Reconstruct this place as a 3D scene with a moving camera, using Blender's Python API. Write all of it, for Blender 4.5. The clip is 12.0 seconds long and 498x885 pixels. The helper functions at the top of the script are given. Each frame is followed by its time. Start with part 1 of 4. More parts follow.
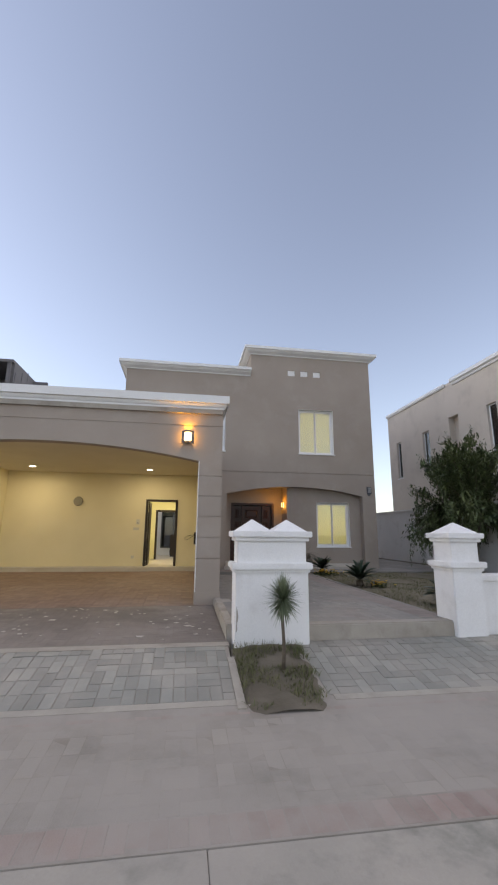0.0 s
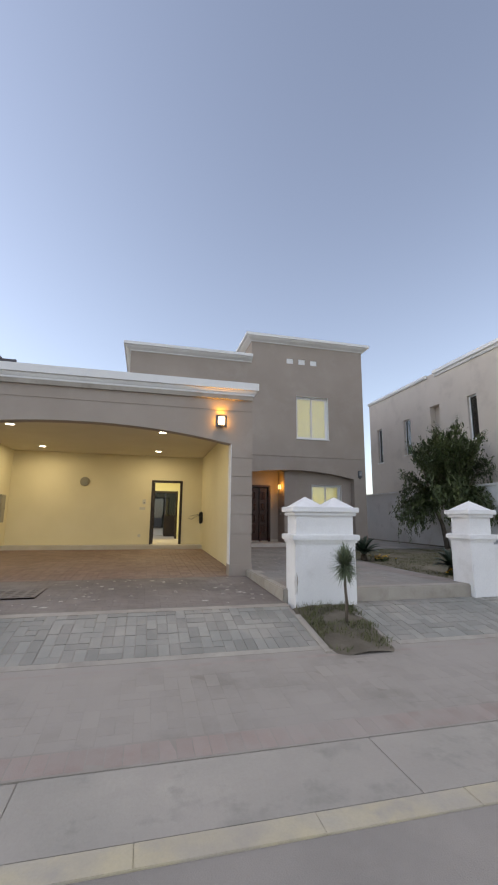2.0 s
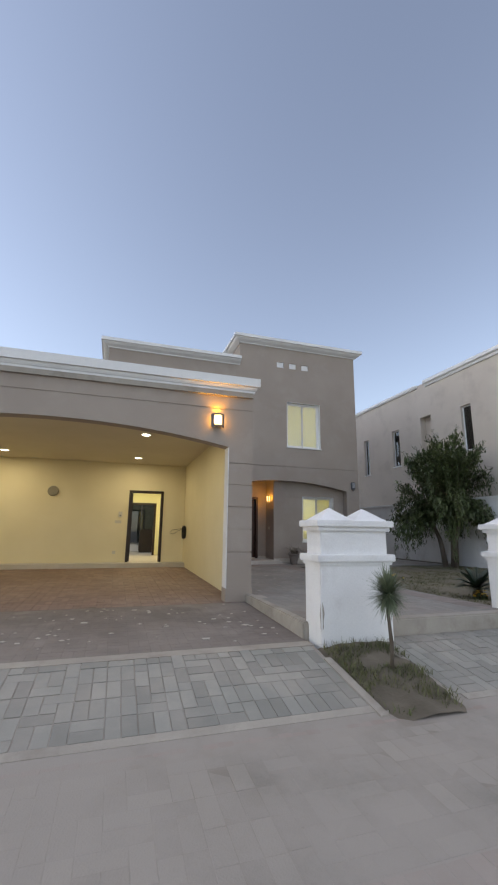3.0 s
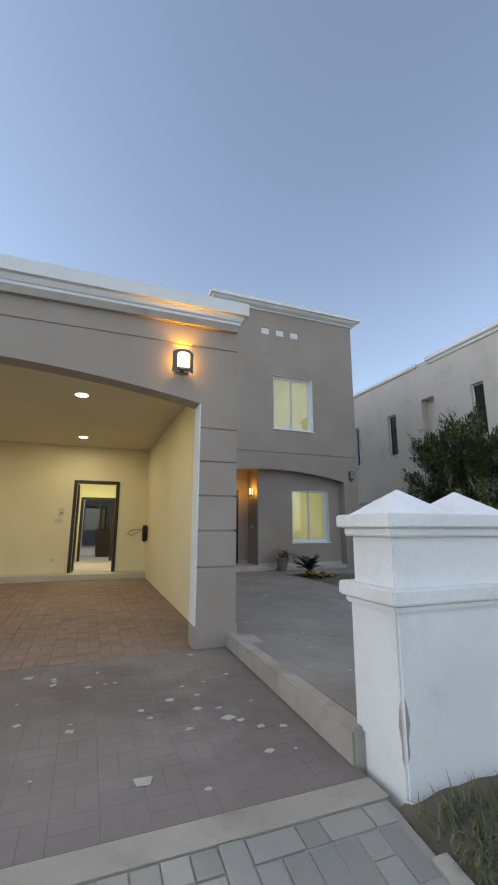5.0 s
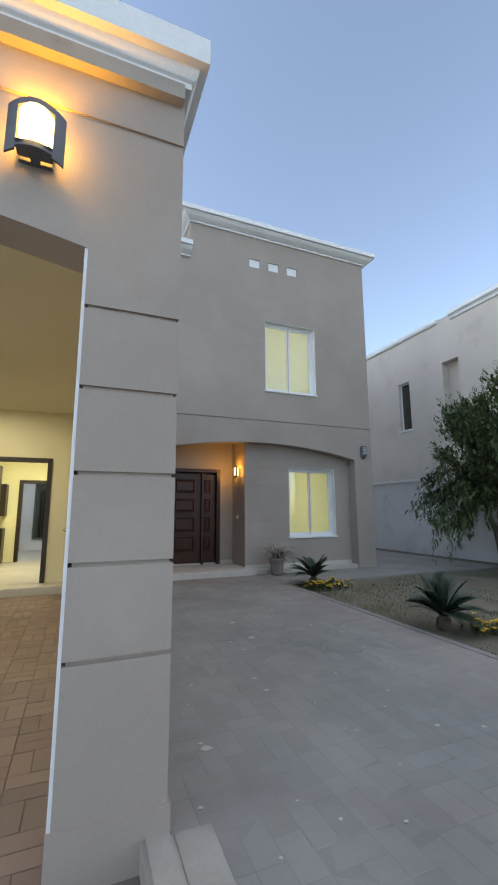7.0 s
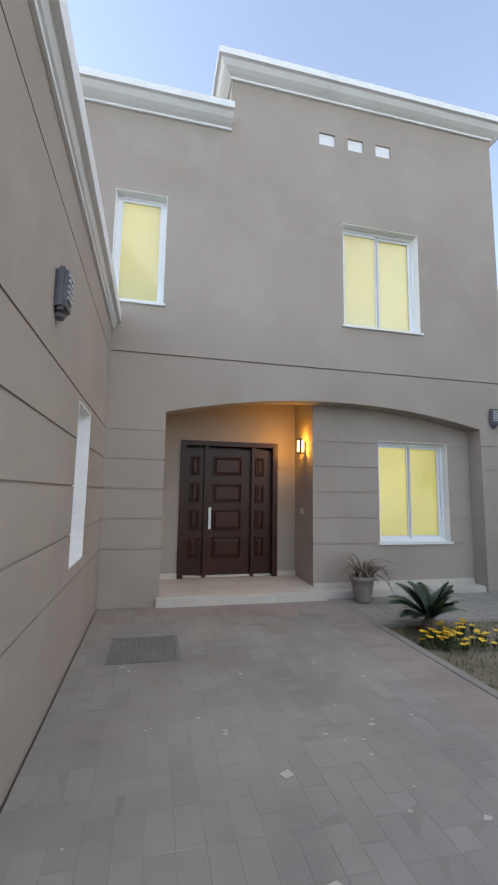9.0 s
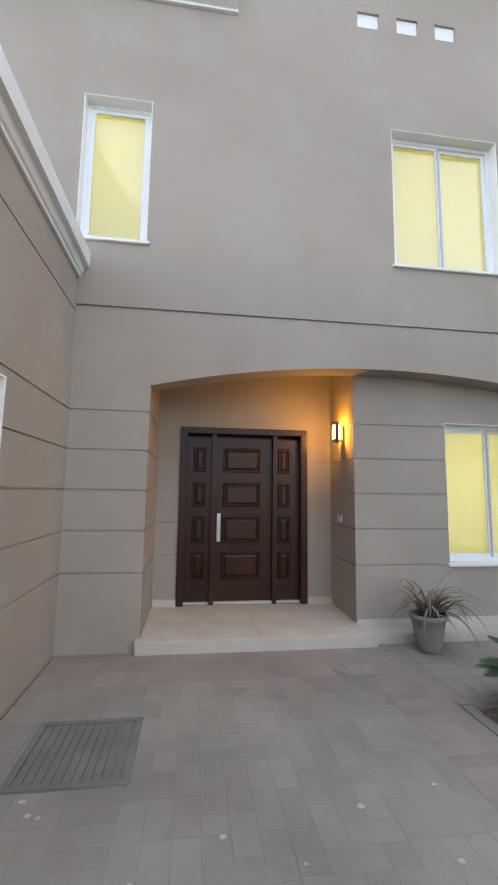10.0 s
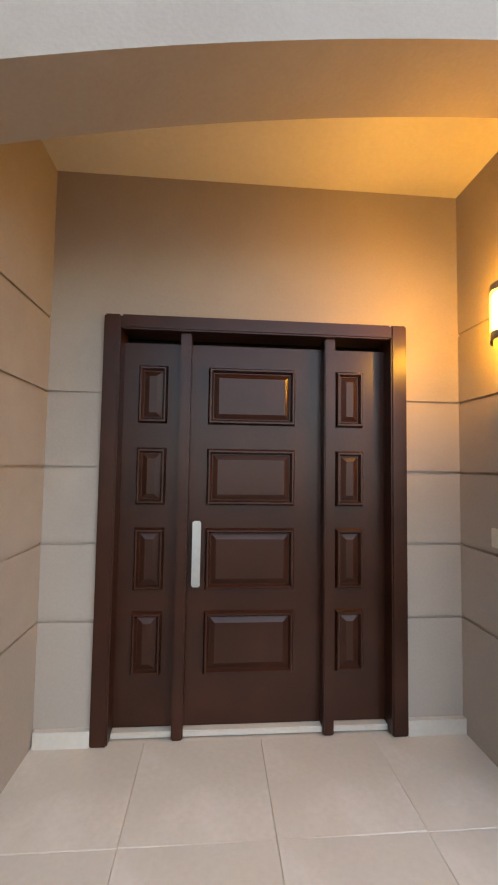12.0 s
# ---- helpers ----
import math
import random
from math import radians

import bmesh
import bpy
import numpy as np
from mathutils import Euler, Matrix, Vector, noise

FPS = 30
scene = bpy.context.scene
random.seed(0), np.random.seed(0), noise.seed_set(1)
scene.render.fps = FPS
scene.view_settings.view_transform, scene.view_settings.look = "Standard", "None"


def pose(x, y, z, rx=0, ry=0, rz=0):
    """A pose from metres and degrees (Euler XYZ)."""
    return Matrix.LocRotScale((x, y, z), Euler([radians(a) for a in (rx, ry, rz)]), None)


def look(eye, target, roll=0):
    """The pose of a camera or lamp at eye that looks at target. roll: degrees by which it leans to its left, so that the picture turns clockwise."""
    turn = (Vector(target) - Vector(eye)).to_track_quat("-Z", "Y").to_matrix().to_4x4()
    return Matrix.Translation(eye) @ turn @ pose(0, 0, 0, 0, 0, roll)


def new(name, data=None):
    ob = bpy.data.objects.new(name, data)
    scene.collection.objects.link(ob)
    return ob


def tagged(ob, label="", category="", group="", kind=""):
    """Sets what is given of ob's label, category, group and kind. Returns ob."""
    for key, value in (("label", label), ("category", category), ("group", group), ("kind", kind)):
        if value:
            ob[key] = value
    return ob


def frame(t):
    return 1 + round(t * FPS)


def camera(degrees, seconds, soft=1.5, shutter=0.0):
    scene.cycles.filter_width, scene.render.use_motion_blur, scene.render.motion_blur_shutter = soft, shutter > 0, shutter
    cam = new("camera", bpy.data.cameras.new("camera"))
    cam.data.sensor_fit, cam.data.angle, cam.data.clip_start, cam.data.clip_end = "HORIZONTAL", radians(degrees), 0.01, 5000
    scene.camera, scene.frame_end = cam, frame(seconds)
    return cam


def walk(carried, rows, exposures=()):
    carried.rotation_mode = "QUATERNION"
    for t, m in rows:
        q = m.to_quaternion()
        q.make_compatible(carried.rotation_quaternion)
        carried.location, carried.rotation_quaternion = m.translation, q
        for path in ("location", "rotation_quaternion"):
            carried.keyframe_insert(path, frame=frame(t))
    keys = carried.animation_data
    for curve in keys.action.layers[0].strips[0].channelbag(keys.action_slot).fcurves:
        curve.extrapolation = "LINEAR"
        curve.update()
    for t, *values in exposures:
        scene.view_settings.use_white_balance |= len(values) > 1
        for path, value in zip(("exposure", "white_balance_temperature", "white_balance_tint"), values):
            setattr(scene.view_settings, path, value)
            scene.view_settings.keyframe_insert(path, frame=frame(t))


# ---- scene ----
cam = camera(62.2, 12.0, 2.1)
PATH = [
    (0, (0.002, -0.007, 1.623), (0.304, 1.923, 2.052), 0.5),
    (0.5, (-0.442, -0.225, 1.599), (-0.107, 1.704, 2.006), 0.3),
    (1, (-0.837, -0.443, 1.564), (-0.47, 1.486, 1.946), 0.3),
    (1.5, (-1.106, -0.561, 1.525), (-0.696, 1.364, 1.879), 0.4),
    (2, (-1.381, -0.322, 1.505), (-0.909, 1.589, 1.858), 0.6),
    (2.5, (-1.494, 0.251, 1.48), (-0.964, 2.141, 1.864), 0.7),
    (3, (-1.559, 0.903, 1.517), (-0.969, 2.767, 1.935), 0.7),
    (3.2, (-1.566, 1.136, 1.542), (-0.952, 2.993, 1.959), 0.6),
    (5, (-0.836, 3.423, 1.568), (-0.136, 5.251, 1.975), 0.1),
    (5.5, (-0.577, 4.107, 1.572), (0.148, 5.927, 1.97), -0.2),
    (6, (-0.272, 4.734, 1.622), (0.46, 6.555, 2.008), -0.3),
    (6.5, (-0.01, 5.38, 1.66), (0.743, 7.195, 2.031), -0.2),
    (6.7, (0.122, 5.611, 1.704), (0.874, 7.43, 2.058), -0.3),
    (8.3, (1.009, 7.618, 1.881), (1.597, 9.515, 2.119), 1.1),
    (8.5, (1.13, 7.892, 1.9), (1.662, 9.804, 2.142), 1.0),
    (9, (1.336, 8.612, 1.885), (1.778, 10.548, 2.129), 0.9),
    (9.5, (1.611, 9.312, 1.91), (1.942, 11.27, 2.15), 0.8),
    (10, (1.909, 10.079, 1.921), (2.168, 12.048, 2.158), 0.8),
    (10.5, (2.092, 10.846, 1.929), (2.301, 12.823, 2.146), 0.7),
    (11, (2.195, 11.578, 1.889), (2.392, 13.557, 2.101), 0.8),
    (11.5, (2.291, 12.331, 1.874), (2.473, 14.313, 2.071), 0.9),
    (12, (2.32, 13.048, 1.937), (2.476, 15.039, 2.054), 0.9),
]
EXPOSURES = [(0.0, 0.86, 7000, 16), (1.5, 0.90, 6950, 15), (3.0, 0.84, 6800, 13), (5.0, 0.86, 6400, 9), (6.5, 1.10, 6100, 7), (8.5, 1.58, 6450, 9), (10.0, 1.92, 6600, 10), (11.0, 2.24, 6700, 10), (12.0, 2.6, 6700, 9)]
walk(cam, [(t, look(eye, target, roll)) for t, eye, target, roll in PATH], EXPOSURES)


# ---- world, soft fill, exposure ----
world = bpy.data.worlds.new("dusk")
scene.world = world
world.use_nodes = True
wn = world.node_tree.nodes
sky = wn.new("ShaderNodeTexSky")
sky.sky_type, sky.sun_disc = "NISHITA", False
sky.sun_elevation, sky.sun_rotation = radians(28), radians(-78)
sky.air_density, sky.dust_density, sky.ozone_density = 1.0, 0.5, 2.6
pale = wn.new("ShaderNodeHueSaturation")
pale.inputs["Saturation"].default_value = 0.72
world.node_tree.links.new(sky.outputs[0], pale.inputs["Color"])
world.node_tree.links.new(pale.outputs[0], wn["Background"].inputs[0])
wn["Background"].inputs[1].default_value = 0.13

# Added broad fill for the eastern sky's light; no sun stands on this side.
east_fill = new("east_fill", bpy.data.lights.new("east_fill", "SUN"))
east_fill.data.energy, east_fill.data.angle, east_fill.data.color = 0.62, radians(120), (1.0, 0.93, 0.87)
east_fill.matrix_world = look((10, -3, 12), (0, 0, 0))


def lamp(kind, place, target, watts, colour, size=0.1, size_y=0.0):
    data = bpy.data.lights.new("light", kind)
    ob = new("light", data)
    ob.matrix_world = look(place, target)
    data.energy, data.color = watts, colour
    if kind == "AREA":
        data.shape, data.size = "DISK", size
        if size_y:
            data.shape, data.size_y = "RECTANGLE", size_y
    else:
        data.shadow_soft_size = size
    return ob


AMBER, WARM = (1.0, 0.43, 0.018), (1.0, 0.88, 0.58)
DOWNLIGHTS = [(x, y) for x in (-4.42, -1.06) for y in (9.75, 12.85)]
for x, y in DOWNLIGHTS:
    lamp("AREA", (x, y, 3.475), (x, y, 0), 10, WARM, 0.16)
lamp("POINT", (0.035, 7.775, 3.43), (0, 0, 0), 2.2, AMBER, 0.035)
upward = lamp("SPOT", (0.035, 7.775, 3.53), (0.035, 7.765, 5.0), 8, AMBER, 0.03)
upward.data.spot_size, upward.data.spot_blend = radians(130), 0.8
lamp("POINT", (3.53, 14.72, 2.63), (0, 0, 0), 6.3, AMBER, 0.04)
lamp("AREA", (5.2, 16.2, 6.7), (5.2, 16.2, 0), 18, WARM, 1.2)
lamp("AREA", (0.9, 16.0, 6.7), (0.9, 16.0, 0), 14, WARM, 1.0)
lamp("AREA", (5.2, 16.2, 3.12), (5.2, 16.2, 0), 16, WARM, 1.2)
lamp("AREA", (-0.7, 15.8, 3.2), (-0.7, 15.8, 0), 26, WARM, 0.8)
lamp("AREA", (-0.5, 19.0, 3.2), (-0.5, 19.0, 0), 12, (0.85, 0.92, 1.0), 0.5)

# ---- materials ----


DUST = (0.335, 0.302, 0.262)


def mat(name, c1, c2, scale=3.0, rough=0.8, bump=0.2, fine=60.0, metal=0.0, spots=None, vary=0.0, island=False, dust=None):
    """Two scales of noise between two colours, fine relief, and optional stains (colour, scale, amount).
    dust: how much of the dust that lies over the whole ground covers this surface."""
    m = bpy.data.materials.new(name)
    m.use_nodes = True
    n, l = m.node_tree.nodes, m.node_tree.links
    b = n["Principled BSDF"]
    tc = n.new("ShaderNodeTexCoord")
    where = tc.outputs["Object"] if dust is None else n.new("ShaderNodeNewGeometry").outputs["Position"]
    big, small = n.new("ShaderNodeTexNoise"), n.new("ShaderNodeTexNoise")
    big.inputs["Scale"].default_value, big.inputs["Detail"].default_value = scale, 6
    small.inputs["Scale"].default_value, small.inputs["Detail"].default_value = fine, 4
    for t in (big, small):
        l.new(where, t.inputs["Vector"])
    ramp = n.new("ShaderNodeMapRange")
    ramp.inputs[1].default_value, ramp.inputs[2].default_value = 0.32, 0.68
    l.new(big.outputs[0], ramp.inputs[0])
    mix = n.new("ShaderNodeMix")
    mix.data_type = "RGBA"
    mix.inputs["A"].default_value, mix.inputs["B"].default_value = (*c1, 1), (*c2, 1)
    l.new(ramp.outputs[0], mix.inputs["Factor"])
    out = mix.outputs["Result"]
    grain = n.new("ShaderNodeMapRange")
    grain.inputs[3].default_value, grain.inputs[4].default_value = 0.92, 1.08
    l.new(small.outputs[0], grain.inputs[0])
    mul = n.new("ShaderNodeVectorMath")
    mul.operation = "SCALE"
    l.new(out, mul.inputs[0])
    l.new(grain.outputs[0], mul.inputs["Scale"])
    out = mul.outputs[0]
    if spots:
        colour, sscale, amount = spots
        st = n.new("ShaderNodeTexNoise")
        st.inputs["Scale"].default_value, st.inputs["Detail"].default_value = sscale, 8
        st.inputs["Roughness"].default_value = 0.65
        l.new(where, st.inputs["Vector"])
        sr = n.new("ShaderNodeMapRange")
        sr.inputs[1].default_value, sr.inputs[2].default_value = 0.52, 0.68
        sr.inputs[4].default_value = amount
        l.new(st.outputs[0], sr.inputs[0])
        mx = n.new("ShaderNodeMix")
        mx.data_type = "RGBA"
        mx.inputs["B"].default_value = (*colour, 1)
        l.new(out, mx.inputs["A"])
        l.new(sr.outputs[0], mx.inputs["Factor"])
        out = mx.outputs["Result"]
    if vary:
        src = n.new("ShaderNodeNewGeometry").outputs["Random Per Island"] if island else n.new("ShaderNodeObjectInfo").outputs["Random"]
        vr = n.new("ShaderNodeMapRange")
        vr.inputs[3].default_value, vr.inputs[4].default_value = 1 - vary, 1 + vary
        l.new(src, vr.inputs[0])
        vm = n.new("ShaderNodeVectorMath")
        vm.operation = "SCALE"
        l.new(out, vm.inputs[0])
        l.new(vr.outputs[0], vm.inputs["Scale"])
        out = vm.outputs[0]
    if dust is not None:
        ease = 0.06 if dust > 0.6 else 0.0
        for dscale, lo, hi, share in ((0.62, 0.44, 0.60, 1.0), (3.4, 0.50, 0.66, 0.6)):
            dn = n.new("ShaderNodeTexNoise")
            dn.inputs["Scale"].default_value, dn.inputs["Detail"].default_value, dn.inputs["Roughness"].default_value = dscale, 9, 0.62
            l.new(where, dn.inputs["Vector"])
            dr = n.new("ShaderNodeMapRange")
            dr.inputs[1].default_value, dr.inputs[2].default_value, dr.inputs[4].default_value = lo - ease, hi - ease, dust * share
            l.new(dn.outputs[0], dr.inputs[0])
            dm = n.new("ShaderNodeMix")
            dm.data_type = "RGBA"
            dm.inputs["B"].default_value = (*DUST, 1)
            l.new(out, dm.inputs["A"])
            l.new(dr.outputs[0], dm.inputs["Factor"])
            out = dm.outputs["Result"]
    l.new(out, b.inputs["Base Color"])
    b.inputs["Roughness"].default_value, b.inputs["Metallic"].default_value = rough, metal
    if bump:
        bp = n.new("ShaderNodeBump")
        bp.inputs["Strength"].default_value, bp.inputs["Distance"].default_value = bump, 0.01
        l.new(small.outputs[0], bp.inputs["Height"])
        l.new(bp.outputs[0], b.inputs["Normal"])
    return m


def glow(name, colour, strength):
    m = bpy.data.materials.new(name)
    m.use_nodes = True
    b = m.node_tree.nodes["Principled BSDF"]
    b.inputs["Base Color"].default_value = (*colour, 1)
    b.inputs["Emission Color"].default_value = (*colour, 1)
    b.inputs["Emission Strength"].default_value = strength
    return m


def pane_glass(name, tint, gloss):
    """Thin glass: clear, with a reflection that grows towards grazing views."""
    m = bpy.data.materials.new(name)
    m.use_nodes = True
    n, l = m.node_tree.nodes, m.node_tree.links
    tr, gl, mx, lw = (n.new("ShaderNode" + k) for k in ("BsdfTransparent", "BsdfGlossy", "MixShader", "LayerWeight"))
    tr.inputs[0].default_value = (*tint, 1)
    gl.inputs["Roughness"].default_value = 0.02
    power, span = n.new("ShaderNodeMath"), n.new("ShaderNodeMapRange")
    power.operation, power.inputs[1].default_value = "POWER", 4.0
    span.inputs[3].default_value, span.inputs[4].default_value = gloss, 0.6
    l.new(lw.outputs["Facing"], power.inputs[0])
    l.new(power.outputs[0], span.inputs[0])
    l.new(span.outputs[0], mx.inputs[0])
    l.new(tr.outputs[0], mx.inputs[1])
    l.new(gl.outputs[0], mx.inputs[2])
    l.new(mx.outputs[0], n["Material Output"].inputs[0])
    return m


# Translucent sheet; its noise puts a cloudy unevenness into the window glow.
def glow_cloth(name, colour):
    m = bpy.data.materials.new(name)
    m.use_nodes = True
    n, l = m.node_tree.nodes, m.node_tree.links
    df, tl, mx, nz, rp = (n.new("ShaderNode" + k) for k in ("BsdfDiffuse", "BsdfTranslucent", "MixShader", "TexNoise", "MapRange"))
    nz.inputs["Scale"].default_value = 1.6
    rp.inputs[3].default_value, rp.inputs[4].default_value = 0.55, 0.85
    df.inputs[0].default_value = tl.inputs[0].default_value = (*colour, 1)
    l.new(nz.outputs[0], rp.inputs[0])
    l.new(rp.outputs[0], mx.inputs[0])
    l.new(df.outputs[0], mx.inputs[1])
    l.new(tl.outputs[0], mx.inputs[2])
    l.new(mx.outputs[0], n["Material Output"].inputs[0])
    return m


STUCCO = mat("taupe stucco", (0.335, 0.283, 0.237), (0.375, 0.320, 0.270), 0.9, 0.9, 0.10, 70, spots=((0.40, 0.35, 0.30), 1.3, 0.55))
WHITE = mat("white weathered paint", (0.74, 0.735, 0.72), (0.80, 0.795, 0.78), 2.0, 0.75, 0.05, 50, spots=((0.60, 0.58, 0.55), 3.0, 0.35))
TRIM = mat("white trim paint", (0.72, 0.72, 0.70), (0.78, 0.78, 0.76), 1.5, 0.6, 0.1, 60, spots=((0.6, 0.59, 0.57), 2.2, 0.3))
CREAM = mat("cream wall paint", (0.72, 0.65, 0.43), (0.76, 0.69, 0.47), 1.2, 0.7, 0.06, 50)
SOFFIT = mat("pale ceiling paint", (0.62, 0.57, 0.45), (0.66, 0.61, 0.49), 1.2, 0.8, 0.05, 50)
ROOM = mat("pale yellow room paint", (0.80, 0.77, 0.50), (0.84, 0.81, 0.54), 0.8, 0.8, 0.02, 30)
NEIGHBOUR = mat("beige stucco", (0.55, 0.49, 0.42), (0.60, 0.535, 0.46), 0.7, 0.9, 0.2, 80, spots=((0.38, 0.33, 0.28), 0.9, 0.4))
GARDENWALL = mat("stained white garden wall", (0.70, 0.70, 0.69), (0.77, 0.765, 0.755), 0.8, 0.85, 0.2, 60, spots=((0.46, 0.43, 0.40), 1.1, 0.5))
CONCRETE = mat("worn concrete", (0.315, 0.284, 0.239), (0.420, 0.383, 0.324), 2.5, 0.9, 0.4, 70, spots=((0.231, 0.199, 0.162), 3.5, 0.6), dust=0.3)
SLAB = mat("dusty concrete slab", (0.30, 0.28, 0.24), (0.40, 0.365, 0.31), 1.1, 0.9, 0.3, 60, spots=((0.17, 0.175, 0.145), 1.9, 0.8), dust=0.55)
ASPHALT = mat("dusty grey road", (0.237, 0.216, 0.189), (0.301, 0.273, 0.237), 0.7, 0.9, 0.4, 120, spots=((0.346, 0.310, 0.264), 0.9, 0.6), dust=0.5)
YELLOW = mat("faded yellow kerb paint", (0.512, 0.445, 0.287), (0.415, 0.378, 0.305), 3.0, 0.85, 0.3, 70, spots=((0.329, 0.311, 0.287), 2.5, 0.9), dust=0.6)
GREYPAVER = mat("grey green paver", (0.226, 0.229, 0.203), (0.299, 0.289, 0.252), 1.3, 0.85, 0.35, 90, spots=((0.367, 0.333, 0.284), 1.3, 0.6), vary=0.16, dust=0.25)
GREYPAVER_J = mat("grey green paver field", (0.226, 0.229, 0.203), (0.299, 0.289, 0.252), 1.3, 0.85, 0.35, 90, spots=((0.367, 0.333, 0.284), 1.3, 0.6), vary=0.16, island=True, dust=0.25)
WALKPAVER = mat("dusty sidewalk paver", (0.25, 0.228, 0.195), (0.33, 0.295, 0.25), 0.8, 0.9, 0.3, 90, spots=((0.19, 0.185, 0.16), 1.4, 0.75), vary=0.1, dust=0.72)
WALKPAVER_J = mat("dusty sidewalk paver field", (0.25, 0.228, 0.195), (0.33, 0.295, 0.25), 0.8, 0.9, 0.3, 90, spots=((0.19, 0.185, 0.16), 1.4, 0.75), vary=0.1, island=True, dust=0.72)
REDPAVER = mat("dusty red paver", (0.27, 0.195, 0.165), (0.32, 0.25, 0.215), 1.5, 0.9, 0.3, 90, spots=((0.34, 0.30, 0.26), 1.1, 0.6), vary=0.12, island=True, dust=0.68)
GARPAVER = mat("red brown garage paver", (0.195, 0.128, 0.102), (0.24, 0.168, 0.138), 1.2, 0.75, 0.3, 90, vary=0.14, dust=0.06)
GARPAVER_J = mat("red brown garage paver field", (0.195, 0.128, 0.102), (0.24, 0.168, 0.138), 1.2, 0.75, 0.3, 90, vary=0.14, island=True, dust=0.06)
DRIVE = mat("dusty brown driveway paver", (0.140, 0.118, 0.106), (0.20, 0.172, 0.152), 1.1, 0.85, 0.3, 80, spots=((0.25, 0.225, 0.20), 1.6, 0.6), vary=0.06, island=True, dust=0.22)
PATHPAVER = mat("grey path paver", (0.205, 0.198, 0.180), (0.285, 0.272, 0.243), 1.1, 0.75, 0.25, 80, spots=((0.235, 0.190, 0.165), 0.9, 0.8), vary=0.08, dust=0.3)
PATHPAVER_J = mat("grey path paver field", (0.205, 0.198, 0.180), (0.285, 0.272, 0.243), 1.1, 0.75, 0.25, 80, spots=((0.235, 0.190, 0.165), 0.9, 0.8), vary=0.08, island=True, dust=0.3)
JOINT = mat("sandy joint", (0.226, 0.199, 0.167), (0.294, 0.261, 0.218), 2.0, 0.95, 0.3, 90, dust=0.85)
PATHJOINT = mat("filled grey joint", (0.19, 0.18, 0.162), (0.26, 0.245, 0.22), 1.1, 0.95, 0.3, 90, dust=0.4)
EDGEPAVER = mat("mauve grey edge paver", (0.225, 0.188, 0.168), (0.285, 0.245, 0.218), 1.5, 0.9, 0.3, 90, spots=((0.32, 0.285, 0.25), 1.1, 0.6), vary=0.08, island=True, dust=0.35)
DARKJOINT = mat("dark sandy joint", (0.13, 0.108, 0.092), (0.19, 0.16, 0.138), 2.0, 0.95, 0.3, 90, dust=0.25)
TILE = mat("beige porch tile", (0.48, 0.44, 0.375), (0.55, 0.51, 0.44), 1.6, 0.45, 0.08, 40, spots=((0.62, 0.58, 0.53), 2.5, 0.6))
SCRAP = mat("pale plaster", (0.42, 0.385, 0.335), (0.50, 0.46, 0.40), 5.0, 0.9, 0.2, 60)
SOIL = mat("dry sandy soil", (0.125, 0.108, 0.072), (0.19, 0.165, 0.115), 1.2, 0.95, 0.7, 40, spots=((0.085, 0.085, 0.042), 1.8, 0.7))
BEDSOIL = mat("dark bed soil", (0.10, 0.085, 0.06), (0.16, 0.135, 0.10), 4.0, 0.95, 0.7, 40)
SAND = mat("sandy ground", (0.26, 0.235, 0.20), (0.32, 0.295, 0.26), 0.3, 0.95, 0.4, 20)
GRASS = mat("dry green grass", (0.085, 0.10, 0.035), (0.16, 0.15, 0.07), 2.0, 0.8, 0, 30, vary=0.3, island=True)
LEAF = mat("dark tree leaf", (0.05, 0.075, 0.026), (0.11, 0.135, 0.05), 1.5, 0.55, 0, 20, vary=0.4, island=True)
CYCAD = mat("dark cycad leaf", (0.03, 0.055, 0.035), (0.055, 0.085, 0.05), 2.0, 0.4, 0, 20, vary=0.2, island=True)
YUCCA = mat("grey green yucca leaf", (0.12, 0.15, 0.085), (0.20, 0.23, 0.14), 2.0, 0.6, 0, 20, vary=0.25, island=True)
WILTED = mat("wilted leaf", (0.19, 0.155, 0.115), (0.14, 0.125, 0.085), 3.0, 0.8, 0, 20, vary=0.3, island=True)
BARK = mat("grey brown bark", (0.09, 0.07, 0.05), (0.16, 0.13, 0.10), 5.0, 0.95, 0.8, 40)
PETAL = mat("yellow petal", (0.70, 0.42, 0.02), (0.80, 0.55, 0.05), 3.0, 0.6, 0, 20, vary=0.15, island=True)
CLAY = mat("grey clay pot", (0.22, 0.19, 0.165), (0.29, 0.25, 0.22), 6.0, 0.9, 0.3, 60)
WOOD = mat("dark stained wood", (0.028, 0.0088, 0.0042), (0.045, 0.0142, 0.007), 4.0, 0.31, 0.08, 45)
DARKWOOD = mat("near black door wood", (0.020, 0.012, 0.009), (0.032, 0.019, 0.013), 4.0, 0.4, 0.06, 45)
WOOD.node_tree.nodes["Principled BSDF"].inputs["Specular IOR Level"].default_value = 0.28
STEEL = mat("brushed steel", (0.46, 0.445, 0.42), (0.54, 0.52, 0.495), 9.0, 0.4, 0.02, 60, metal=1.0)
UPVC = mat("white window plastic", (0.76, 0.77, 0.78), (0.80, 0.81, 0.82), 2.0, 0.35, 0.0, 30)
GREYMETAL = mat("dark grey painted metal", (0.085, 0.088, 0.095), (0.12, 0.122, 0.13), 6.0, 0.5, 0.05, 50)
LOUVRE = mat("pale grey lamp slat and stile shade", (0.42, 0.43, 0.44), (0.48, 0.49, 0.50), 6.0, 0.5, 0.0, 50)
